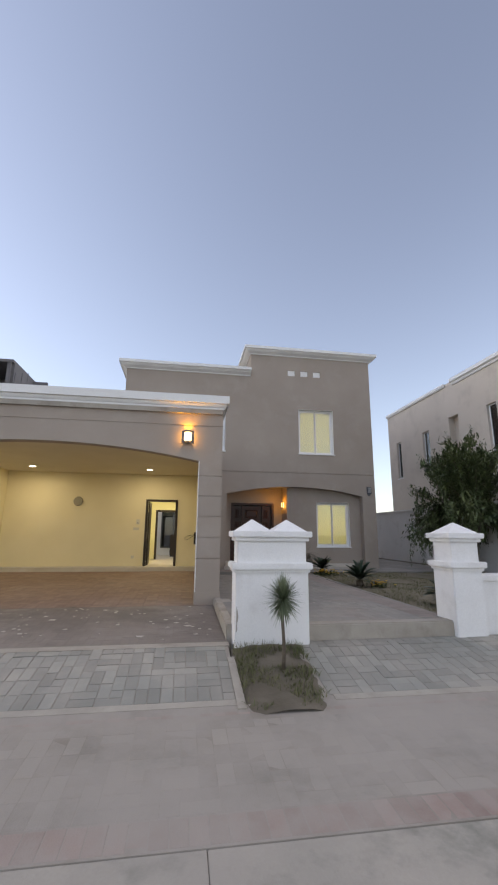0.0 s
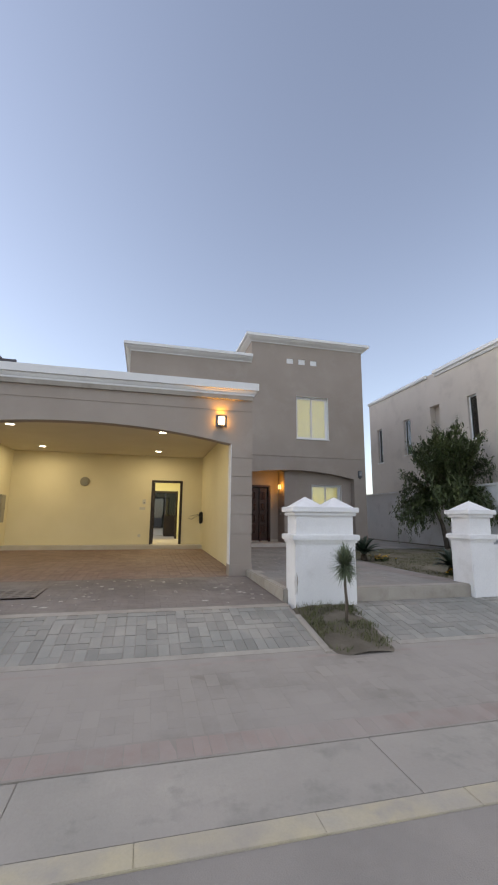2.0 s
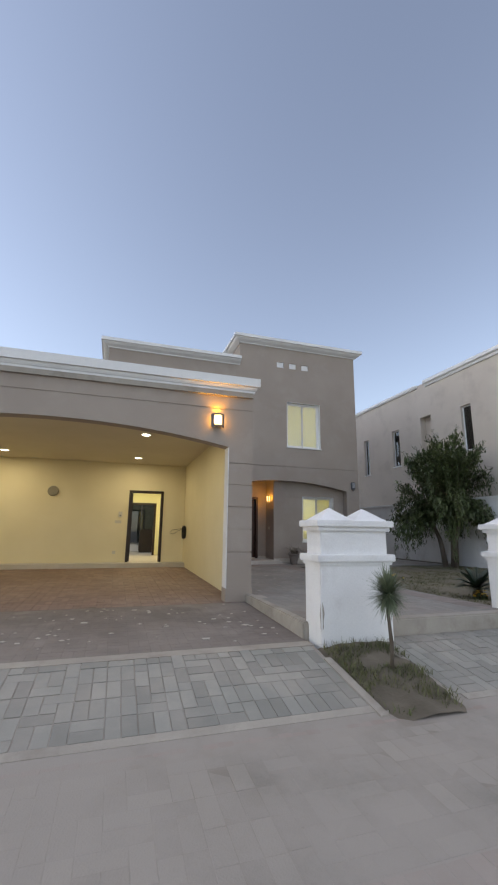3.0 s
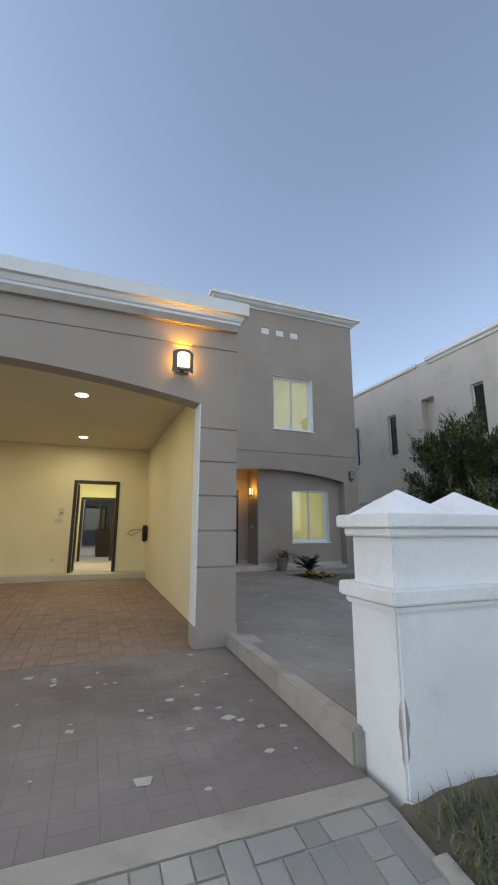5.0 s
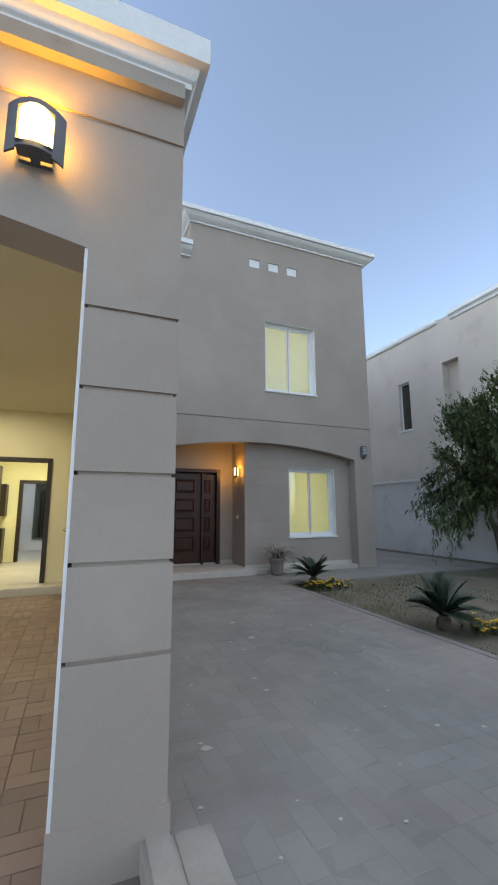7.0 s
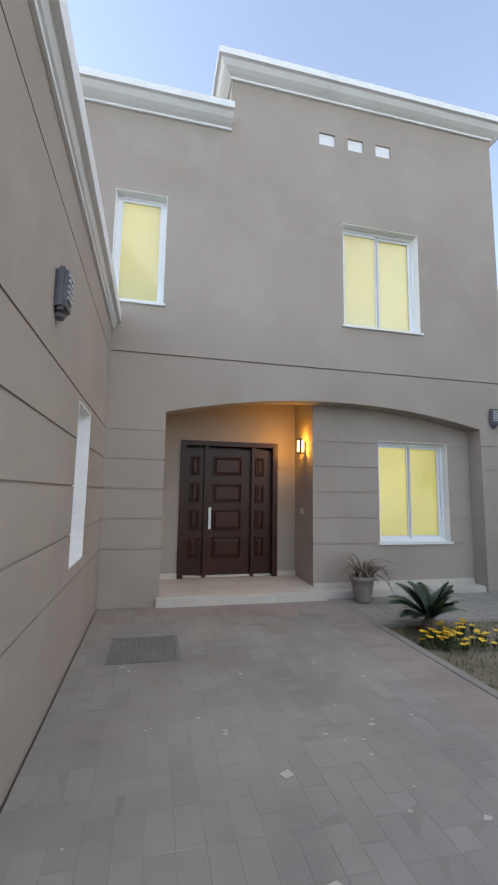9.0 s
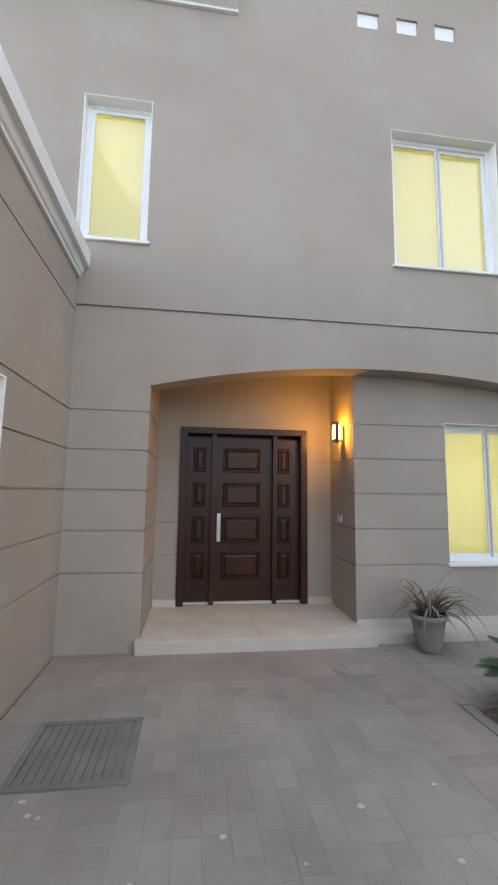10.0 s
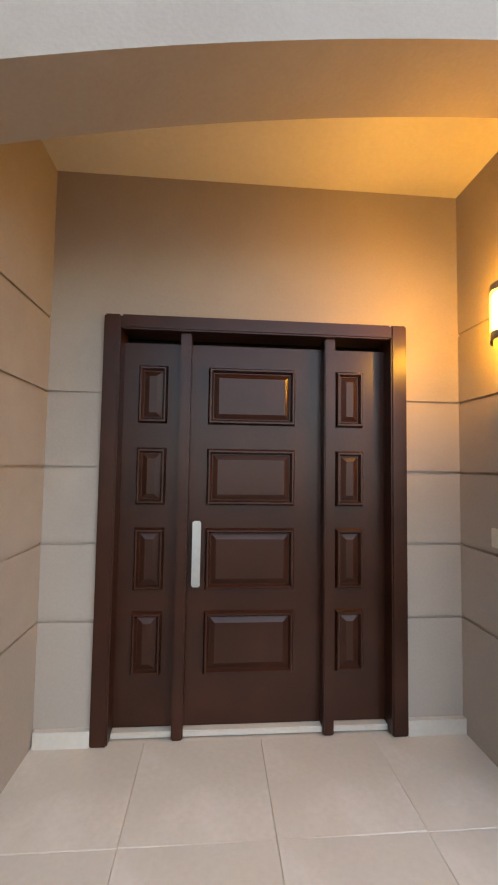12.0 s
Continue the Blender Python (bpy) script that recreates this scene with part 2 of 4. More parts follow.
IRON = mat("dull cast metal", (0.16, 0.165, 0.155), (0.22, 0.22, 0.205), 4.0, 0.7, 0.3, 60, metal=0.3, spots=((0.24, 0.22, 0.2), 4.0, 0.5))
RUBBER = mat("black rubber hose", (0.015, 0.015, 0.015), (0.03, 0.03, 0.03), 6.0, 0.6, 0.0, 50)
PLASTIC = mat("off white plastic", (0.55, 0.53, 0.46), (0.6, 0.58, 0.50), 4.0, 0.45, 0.0, 40)
VENTGREY = mat("dull grey vent plastic", (0.30, 0.28, 0.21), (0.34, 0.32, 0.25), 4.0, 0.6, 0.0, 40)
FARCON = mat("bare grey concrete frame", (0.13, 0.125, 0.13), (0.17, 0.165, 0.17), 0.4, 0.9, 0.0, 5)
LAMPGLASS = glow("lit amber lamp glass", (1.0, 0.62, 0.20), 3.0)
SPOTGLASS = glow("lit downlight lens", (1.0, 0.93, 0.75), 5.0)
GLASS = pane_glass("clear window glass", (0.93, 0.94, 0.92), 0.09)
GLOW_SHEET = glow_cloth("pale yellow glow-spreading sheet", (0.84, 0.85, 0.66))
DARKGLASS = pane_glass("dark window glass", (0.42, 0.44, 0.44), 0.10)

# ---- builders ----


def quad_box(bm, x0, x1, y0, y1, z0, z1):
    v = [bm.verts.new((x, y, z)) for z in (z0, z1) for y in (y0, y1) for x in (x0, x1)]
    for f in ((0, 2, 3, 1), (4, 5, 7, 6), (0, 1, 5, 4), (2, 6, 7, 3), (0, 4, 6, 2), (1, 3, 7, 5)):
        bm.faces.new([v[i] for i in f])


def boxes(*rows):
    bm = bmesh.new()
    for r in rows:
        quad_box(bm, *r)
    return bm


def rounded(bm, width=0.01, segments=2):
    bmesh.ops.bevel(bm, geom=bm.edges[:], offset=width, segments=segments, affect="EDGES", clamp_overlap=True)
    return bm


def finish(name, bm, material, smooth=False):
    me = bpy.data.meshes.new(name)
    bmesh.ops.recalc_face_normals(bm, faces=bm.faces[:])
    if smooth:
        for f in bm.faces:
            f.smooth = True
    bm.to_mesh(me)
    bm.free()
    me.materials.append(material)
    return me


def part(name, bm, material, parent, label="", smooth=False):
    ob = new(name, finish(name, bm, material, smooth))
    ob.parent = parent
    return tagged(ob, label)


def setting(name, bm, material, label="", smooth=False):
    return tagged(new(name, finish(name, bm, material, smooth)), label, kind="structure")


def thing(name, place, label, category, group=""):
    ob = new(name)
    ob.matrix_basis = pose(*place) if not isinstance(place, Matrix) else place
    ob.empty_display_size = 0.1
    return tagged(ob, label, category, group)


def field(name, verts, faces, material, parent, label=""):
    me = bpy.data.meshes.new(name)
    me.from_pydata(verts, [], faces)
    me.materials.append(material)
    ob = new(name, me)
    ob.parent = parent
    return tagged(ob, label, kind="stuff")


def tube(bm, points, radii, sides=8):
    rings = []
    for i, p in enumerate(points):
        p = Vector(p)
        a, b = Vector(points[max(i - 1, 0)]), Vector(points[min(i + 1, len(points) - 1)])
        q = (b - a).to_track_quat("Z", "Y")
        r = radii[i] if hasattr(radii, "__len__") else radii
        rings.append([bm.verts.new(p + q @ Vector((r * math.cos(k * math.tau / sides), r * math.sin(k * math.tau / sides), 0))) for k in range(sides)])
    for lo, hi in zip(rings, rings[1:]):
        for k in range(sides):
            bm.faces.new((lo[k], lo[(k + 1) % sides], hi[(k + 1) % sides], hi[k]))
    bm.faces.new(rings[0])
    bm.faces.new(rings[-1])


def lathe(bm, profile, sides=24):
    rings = [[bm.verts.new((r * math.cos(k * math.tau / sides), r * math.sin(k * math.tau / sides), z)) for k in range(sides)] for r, z in profile]
    for lo, hi in zip(rings, rings[1:]):
        for k in range(sides):
            bm.faces.new((lo[k], lo[(k + 1) % sides], hi[(k + 1) % sides], hi[k]))
    bm.faces.new(rings[0])
    bm.faces.new(rings[-1])


GROOVES = [2.68, 2.30, 1.92, 1.54, 1.16]


def wall(bm, axis, u0, u1, v0, v1, front, back, holes=(), grooves=(), gap=0.015, deep=0.012):
    """A wall whose face looks along -y (axis y) or along x; grooves are cut back from its face at those heights, holes go through."""
    us = sorted({u0, u1, *[u for h in holes for u in h[:2] if u0 < u < u1]})
    cuts = [(g - gap / 2, g + gap / 2) for g in grooves if v0 < g < v1]
    vs = sorted({v0, v1, *[v for h in holes for v in h[2:] if v0 < v < v1], *[c for g in cuts for c in g]})
    side = 1 if back > front else -1
    for a, b in zip(us, us[1:]):
        for c, d in zip(vs, vs[1:]):
            um, vm = (a + b) / 2, (c + d) / 2
            if any(h[0] < um < h[1] and h[2] < vm < h[3] for h in holes):
                continue
            f = front + side * deep if any(g[0] < vm < g[1] for g in cuts) else front
            lo, hi = min(f, back), max(f, back)
            quad_box(bm, *((a, b, lo, hi) if axis == "y" else (lo, hi, a, b)), c, d)


def corner_blocks(bm, x0, x1, front, back, z0, z1, side):
    """A wall's end whose grooves run round the corner: side 1 towards x, -1 away from it."""
    zs = [z0] + [z for g in reversed(GROOVES) for z in (g - 0.0075, g + 0.0075)] + [z1]
    for i, (a, b) in enumerate(zip(zs, zs[1:])):
        k = 0.012 if i % 2 else 0.0
        quad_box(bm, x0 + (k if side < 0 else 0), x1 - (k if side > 0 else 0), front + k, back, a, b)


def arch(bm, u0, u1, spring, rise, top, front, back, steps=48):
    """The wall above a flat segmental arch."""
    rad = ((u1 - u0) ** 2 / 4 + rise ** 2) / (2 * rise)
    mid, base = (u0 + u1) / 2, spring + rise - rad
    zs = [(u0 + (u1 - u0) * i / steps) for i in range(steps + 1)]
    for a, b in zip(zs, zs[1:]):
        za, zb = (base + math.sqrt(rad ** 2 - (u - mid) ** 2) for u in (a, b))
        v = [bm.verts.new(p) for p in ((a, front, za), (b, front, zb), (b, front, top), (a, front, top), (a, back, za), (b, back, zb), (b, back, top), (a, back, top))]
        for f in ((0, 1, 2, 3), (5, 4, 7, 6), (0, 4, 5, 1)):
            bm.faces.new([v[i] for i in f])


def cornice(bm, path, profile):
    """A moulding that stands out to the right of the way along path; profile: (outwards, height)."""
    rings = []
    for i, p in enumerate(path):
        p = Vector((*p, 0))
        dirs = []
        if i > 0:
            dirs.append((p - Vector((*path[i - 1], 0))).normalized())
        if i < len(path) - 1:
            dirs.append((Vector((*path[i + 1], 0)) - p).normalized())
        ns = [Vector((d.y, -d.x, 0)) for d in dirs]
        m = sum(ns, Vector())
        m = m / m.dot(ns[0])
        rings.append([bm.verts.new(p + m * o + Vector((0, 0, z))) for o, z in profile])
    k = len(profile)
    for lo, hi in zip(rings, rings[1:]):
        for j in range(k):
            bm.faces.new((lo[j], lo[(j + 1) % k], hi[(j + 1) % k], hi[j]))
    bm.faces.new(rings[0])
    bm.faces.new(rings[-1])


LEVELS = [(-50, 0.0), (1.95, 0.0), (2.55, 0.015), (4.0, 0.08), (5.25, 0.30), (7.8, 0.365), (13.6, 0.45), (60, 0.45)]


def level(y):
    for (a, za), (b, zb) in zip(LEVELS, LEVELS[1:]):
        if a <= y <= b:
            return za + (zb - za) * (y - a) / (b - a)
    return 0.45


def slope(bm, x0, x1, ys, lift, thick=0.25, rise=level):
    """Ground along the walk's rise between x0 and x1."""
    for a, b in zip(ys, ys[1:]):
        za, zb = rise(a) + lift, rise(b) + lift
        v = [bm.verts.new(p) for p in ((x0, a, za), (x1, a, za), (x1, b, zb), (x0, b, zb), (x0, a, za - thick), (x1, a, za - thick), (x1, b, zb - thick), (x0, b, zb - thick))]
        for f in ((0, 1, 2, 3), (4, 7, 6, 5), (0, 4, 5, 1), (2, 6, 7, 3), (0, 3, 7, 4), (1, 5, 6, 2)):
            bm.faces.new([v[i] for i in f])


def blade(verts, faces, base, way, length, width, droop, steps=4):
    """A tapering leaf that starts along way and bends down."""
    p, d = Vector(base), Vector(way).normalized()
    side = d.cross(Vector((0, 0, 1)))
    side = side.normalized() if side.length > 0.05 else Vector((random.uniform(-1, 1), random.uniform(-1, 1), 0)).normalized()
    n0 = len(verts)
    for i in range(steps + 1):
        w = width * (1 - (i / steps) ** 2) / 2 + 0.0008
        verts += [tuple(p - side * w), tuple(p + side * w)]
        p = p + d * (length / steps)
        d = (d + Vector((0, 0, -droop / steps))).normalized()
    for i in range(steps):
        a = n0 + 2 * i
        faces.append((a, a + 1, a + 3, a + 2))


# ---- ground ----
ground = setting("ground", boxes((-300, 300, -300, 400, -0.5, -0.06)), SAND, "flat sandy ground reaching the horizon")
setting("road", boxes((-80, 80, -7.0, 1.80, -0.2, 0.0)), ASPHALT, "dusty grey asphalt road")
setting("far_kerb", rounded(boxes((-80, 80, -7.25, -7.0, -0.2, 0.1)), 0.02), CONCRETE, "worn concrete kerb across the road")
for i in range(-20, 21):
    ob = setting("kerb_stone", rounded(boxes((i * 0.9 - 0.4495, i * 0.9 + 0.4495, 1.80, 1.95, -0.2, 0.008 + 0.003 * random.random())), 0.003), YELLOW, "faded yellow painted kerb stone")
for i in range(-8, 9):
    setting("gutter_slab", rounded(boxes((i * 2.2 - 0.9 - 1.0985, i * 2.2 - 0.9 + 1.0985, 1.952, 2.553, -0.2, 0.005 + 0.004 * random.random())), 0.003), SLAB, "dusty worn concrete gutter slab")
bm = bmesh.new()
slope(bm, -18, 18, [2.555, 4.0, 4.12], -0.001)
slope(bm, -8.0, 0.60, [4.12, 5.25, 5.32], -0.006)
slope(bm, 1.36, 9.0, [4.12, 5.25, 5.46], -0.006)
pavement = setting("pavement", bm, JOINT, "sandy bed under paved forecourt")
bm = bmesh.new()
slope(bm, -6.4, 0.62, [5.32, 5.48], 0.005)
setting("driveway_band", bm, CONCRETE, "pale worn concrete band across the driveway")
bm = bmesh.new()
slope(bm, -8.0, 0.58, [4.115, 4.20], 0.004, 0.1)
slope(bm, 1.50, 9.0, [4.115, 4.20], 0.004, 0.1)
setting("paving_edge", bm, CONCRETE, "narrow worn concrete strip beside the red pavers")
bm = bmesh.new()
slope(bm, -6.4, 0.62, [5.48, 7.88], -0.0012)
driveway = setting("driveway", bm, DARKJOINT, "dusty joints of the driveway")
bm = bmesh.new()
slope(bm, -5.6, 0.56, [7.80, 13.6, 13.9], -0.006)
garage_floor = setting("garage_floor", bm, DARKJOINT, "sandy joints under garage pavers")
def path_level(y):
    return 0.452 + 0.04 * max(0.0, (8.0 - y) / 2.4)


bm = boxes((3.80, 9.85, 13.0, 14.13, 0.0, 0.448), (6.90, 9.85, 14.13, 23.8, 0.0, 0.448))
slope(bm, 0.735, 3.80, [5.62, 8.0, 14.13], -0.001, 0.25, path_level)
garden_path = setting("path_bed", bm, PATHJOINT, "sandy joints of the garden path")
setting("kerb_pad", rounded(boxes((0.738, 0.90, 7.50, 7.86, 0.3, 0.4605)), 0.004), CONCRETE, "pale concrete patch at the kerb's end")
setting("path_kerb", rounded(boxes((0.605, 0.735, 5.58, 7.86, 0.0, 0.488)), 0.018), CONCRETE, "chipped concrete kerb beside the driveway")
setting("path_step", rounded(boxes((1.56, 3.70, 5.44, 5.62, 0.0, 0.495)), 0.018), CONCRETE, "worn concrete step at the garden gate")
setting("lawn_edge", rounded(boxes((3.80, 3.90, 5.85, 12.95, 0.0, 0.455), (3.80, 9.85, 12.95, 13.05, 0.0, 0.454)), 0.01), PATHPAVER, "narrow grey path edging")

setting("soil_strip", rounded(boxes((9.58, 9.895, 13.1, 23.6, 0.3, 0.465)), 0.01), BEDSOIL, "dark soil strip along the garden wall")
bm = bmesh.new()
bmesh.ops.create_grid(bm, x_segments=60, y_segments=70, size=0.5)
for v in bm.verts:
    x, y = 3.9 + (v.co.x + 0.5) * 5.98, 5.7 + (v.co.y + 0.5) * 7.25
    v.co = (x, y, 0.425 + 0.03 * noise.noise((x * 1.1, y * 1.1, 0)) + 0.012 * noise.noise((x * 5, y * 5, 3)))
setting("lawn", bm, SOIL, "patchy dry lawn with bare sandy soil", True)
bm = bmesh.new()
bmesh.ops.create_grid(bm, x_segments=20, y_segments=30, size=0.5)
for v in bm.verts:
    f = v.co.y + 0.5
    x, y = 0.60 + 0.03 * f + (v.co.x + 0.5) * (0.86 + 0.06 * f), 3.95 + f * 1.33
    edge = min(v.co.x + 0.5, 0.5 - v.co.x) * 2
    v.co = (x, y, level(y) - 0.03 + 0.06 * edge ** 0.5 + 0.02 * noise.noise((x * 6, y * 6, 0)))
setting("planting_bed", bm, BEDSOIL, "small bed of dark soil before the gate pillar", True)
bm = bmesh.new()
slope(bm, 0.56, 0.64, [4.05, 5.0], 0.012)
setting("bed_edge", bm, CONCRETE, "broken pale bed edging")


# ---- house walls ----
F = 14.13
WIN1, WIN2 = (0.66, 1.36, 4.43, 6.04), (4.04, 5.36, 4.43, 6.10)
NICHES = [(3.66, 3.93, 7.38, 7.59), (4.15, 4.42, 7.38, 7.59), (4.64, 4.91, 7.38, 7.59)]
bm = bmesh.new()
wall(bm, "y", -2.15, 2.25, 3.26, 7.48, F, 14.38, [WIN1], [3.72], 0.028, 0.022)
wall(bm, "y", 2.25, 6.87, 3.26, 8.36, F, 14.38, [WIN2] + NICHES, [3.72], 0.028, 0.022)
wall(bm, "y", 6.37, 6.87, 0.2, 3.26, F, 14.40, (), GROOVES)
arch(bm, 1.46, 6.37, 2.945, 0.285, 3.26, F, 14.40)
corner_blocks(bm, 0.50, 1.46, F, 14.38, 0.2, 3.26, 1)
setting("wall_front", bm, STUCCO, "taupe stuccoed house front with shallow grooves")
setting("wall_niche", boxes(*[(h[0], h[1], F + 0.025, F + 0.06, h[2], h[3]) for h in NICHES]), WHITE, "three small white square niches")
bm = bmesh.new()
wall(bm, "y", 1.2, 3.9, 0.4, 3.55, 15.2, 15.4, [(1.735, 3.33, 0.4, 2.71)], GROOVES[1:])
wall(bm, "x", 14.38, 15.2, 0.4, 3.55, 1.46, 1.25, (), GROOVES)
wall(bm, "x", 14.62, 15.2, 0.4, 3.55, 3.64, 3.82, (), GROOVES)
setting("wall_porch", bm, STUCCO, "taupe stuccoed porch recess walls")
bm = bmesh.new()
BAY = (4.72, 5.96, 1.17, 2.73)
wall(bm, "y", 3.90, 6.55, 0.3, 3.45, 14.40, 14.62, [BAY], GROOVES)
corner_blocks(bm, 3.64, 3.90, 14.40, 14.62, 0.3, 3.45, -1)
setting("wall_bay", bm, STUCCO, "taupe stuccoed wall set back under the arch")
setting("ceiling_porch", boxes((1.2, 3.9, 14.36, 15.4, 3.47, 3.55)), SOFFIT, "pale porch ceiling")
setting("ceiling_bay", boxes((3.9, 6.5, 14.36, 14.7, 3.46, 3.55)), SOFFIT, "soffit over the bay wall")
setting("wall_side", boxes((6.67, 6.87, 14.38, 23.0, 0.2, 8.36), (2.25, 2.45, 14.38, 19.0, 7.3, 8.36), (-2.15, -1.95, 14.38, 23.0, 3.5, 7.48), (-2.15, 6.87, 23.0, 23.2, 0.2, 7.4)), STUCCO, "taupe stuccoed side walls")
setting("roof", boxes((-2.1, 2.3, 14.2, 23.1, 7.1, 7.2), (2.3, 6.8, 14.2, 23.1, 7.9, 8.0)), CONCRETE, "flat roof behind the parapets")
HIGH = [(0, 8.13), (0.035, 8.13), (0.035, 8.165), (0.05, 8.17), (0.09, 8.185), (0.15, 8.22), (0.19, 8.265), (0.20, 8.29), (0.25, 8.29), (0.25, 8.395), (0, 8.385)]
bm = bmesh.new()
cornice(bm, [(2.25, 19.0), (2.25, F), (6.87, F), (6.87, 23.0)], HIGH)
cornice(bm, [(-2.15, 23.0), (-2.15, F), (2.25, F)], [(o, z - 0.87) for o, z in HIGH])
setting("parapet_cornice", bm, TRIM, "off-white moulded parapet cornice")

# garage
bm = bmesh.new()
wall(bm, "y", -5.95, 0.71, 3.30, 4.05, 7.855, 8.10, (), [3.655], 0.028)
arch(bm, -5.5, 0.27, 2.965, 0.29, 3.30, 7.855, 8.10)
for x0, x1 in ((0.27, 0.71), (-5.95, -5.5)):
    zs = [0.2] + [z for g in reversed(GROOVES) for z in (g - 0.009, g + 0.009)] + [3.30]
    for i, (a, b) in enumerate(zip(zs, zs[1:])):
        k = 0.016 if i % 2 else 0.0
        if i == len(zs) - 2:
            quad_box(bm, x0, x1, 7.855, 8.10, 2.965, b)
            b = 2.965
        quad_box(bm, x0 + 0.006 + k, x1 - k, 7.855 + k, 8.10, a, b)
setting("wall_garage_front", bm, STUCCO, "taupe stuccoed garage front with a wide flat arch")
SLITS = [(8.92, 9.54, 1.27, 2.62), (12.16, 12.80, 1.27, 2.62)]
bm = bmesh.new()
wall(bm, "x", 8.10, F, 0.2, 4.05, 0.715, 0.505, SLITS, GROOVES + [3.655])
setting("wall_garage_side", bm, STUCCO, "taupe stuccoed garage side wall with grooves")
bm = bmesh.new()
for a, b, c, d in SLITS:
    for r in ((0.5, 0.56, a, b, c, d), (0.56, 0.717, a, a + 0.012, c, d), (0.56, 0.717, b - 0.012, b, c, d), (0.56, 0.717, a + 0.012, b - 0.012, c, c + 0.012), (0.56, 0.717, a + 0.012, b - 0.012, d - 0.012, d)):
        quad_box(bm, *r)
setting("wall_recess", bm, WHITE, "tall white painted recesses in the side wall")
setting("pillar_reveal", boxes((0.262, 0.276, 7.86, 8.10, 0.2, 2.965), (-5.506, -5.492, 7.86, 8.10, 0.2, 2.965)), WHITE, "white painted inner face of the garage pillar")
GDOOR = (-1.20, -0.17, 0.3, 2.68)
bm = bmesh.new()
wall(bm, "y", -5.75, 0.50, 0.2, 3.6, 14.0, 14.12, [GDOOR])
quad_box(bm, 0.49, 0.504, 8.10, 14.0, 0.2, 3.6)
quad_box(bm, -5.75, -5.5, 8.08, 14.0, 0.2, 3.6)
setting("wall_garage_inside", bm, CREAM, "cream painted garage walls")
setting("wall_garage_left", boxes((-5.95, -5.75, 8.08, 14.12, 0.2, 4.0)), STUCCO, "taupe stuccoed outer garage wall")
setting("ceiling_garage", boxes((-5.75, 0.49, 8.08, 14.0, 3.50, 3.62)), SOFFIT, "pale garage ceiling")
setting("roof_garage", boxes((-5.9, 0.7, 7.8, 14.12, 3.9, 3.99)), CONCRETE, "flat garage roof")
setting("garage_ledge", rounded(boxes((-5.5, 0.49, 13.55, 14.0, 0.2, 0.57)), 0.012), TILE, "low beige step along the garage wall")
bm = bmesh.new()
cornice(bm, [(-5.95, 14.0), (-5.95, 7.855), (0.71, 7.855), (0.71, F)], [(0, 4.0), (0.03, 4.0), (0.03, 4.035), (0.045, 4.045), (0.06, 4.075), (0.066, 4.105), (0.11, 4.11), (0.11, 4.265), (-0.25, 4.265), (-0.25, 4.052), (0, 4.052)])
setting("garage_cornice", bm, TRIM, "off-white moulded garage cornice")

# porch floor
bm = boxes((1.42, 3.72, 14.06, 15.4, 0.2, 0.562))
porch = setting("porch_floor", rounded(bm, 0.012), TILE, "porch step with pale tiles")
bm = boxes((3.72, 6.37, 14.16, 14.40, 0.2, 0.53))
setting("bay_plinth", rounded(bm, 0.01), TILE, "low beige plinth under the bay wall")
setting("baseboard", boxes((1.47, 1.735, 15.17, 15.2, 0.57, 0.65), (3.33, 3.64, 15.17, 15.2, 0.57, 0.65), (3.64, 6.36, 14.385, 14.40, 0.53, 0.61)), TILE, "pale tile skirting")
setting("pillar_foot", boxes((0.258, 0.722, 7.84, 8.10, 0.2, 0.58)), STUCCO, "plastered foot of the garage pillar")


def shell(name, x0, x1, y0, y1, z0, z1, gaps=()):
    """A closed room; gaps are openings in its front wall."""
    t = 0.08
    bm = bmesh.new()
    wall(bm, "y", x0, x1, z0, z1, y0, y0 + 0.02, gaps)
    for r in ((x0 - t, x0, y0, y1, z0, z1), (x1, x1 + t, y0, y1, z0, z1), (x0, x1, y1, y1 + t, z0, z1), (x0, x1, y0, y1, z0 - t, z0)):
        quad_box(bm, *r)
    setting("wall_" + name, bm, ROOM, "pale yellow lit room walls")
    setting("ceiling_" + name, boxes((x0, x1, y0, y1, z1, z1 + t)), ROOM, "pale yellow room ceiling")


shell("room_upper", 3.4, 6.6, 14.385, 17.4, 3.9, 6.8, [WIN2])
shell("room_landing", -0.3, 2.2, 14.385, 17.0, 3.9, 6.8, [WIN1])
shell("room_lower", 3.95, 6.6, 14.63, 17.4, 0.5, 3.2, [BAY])


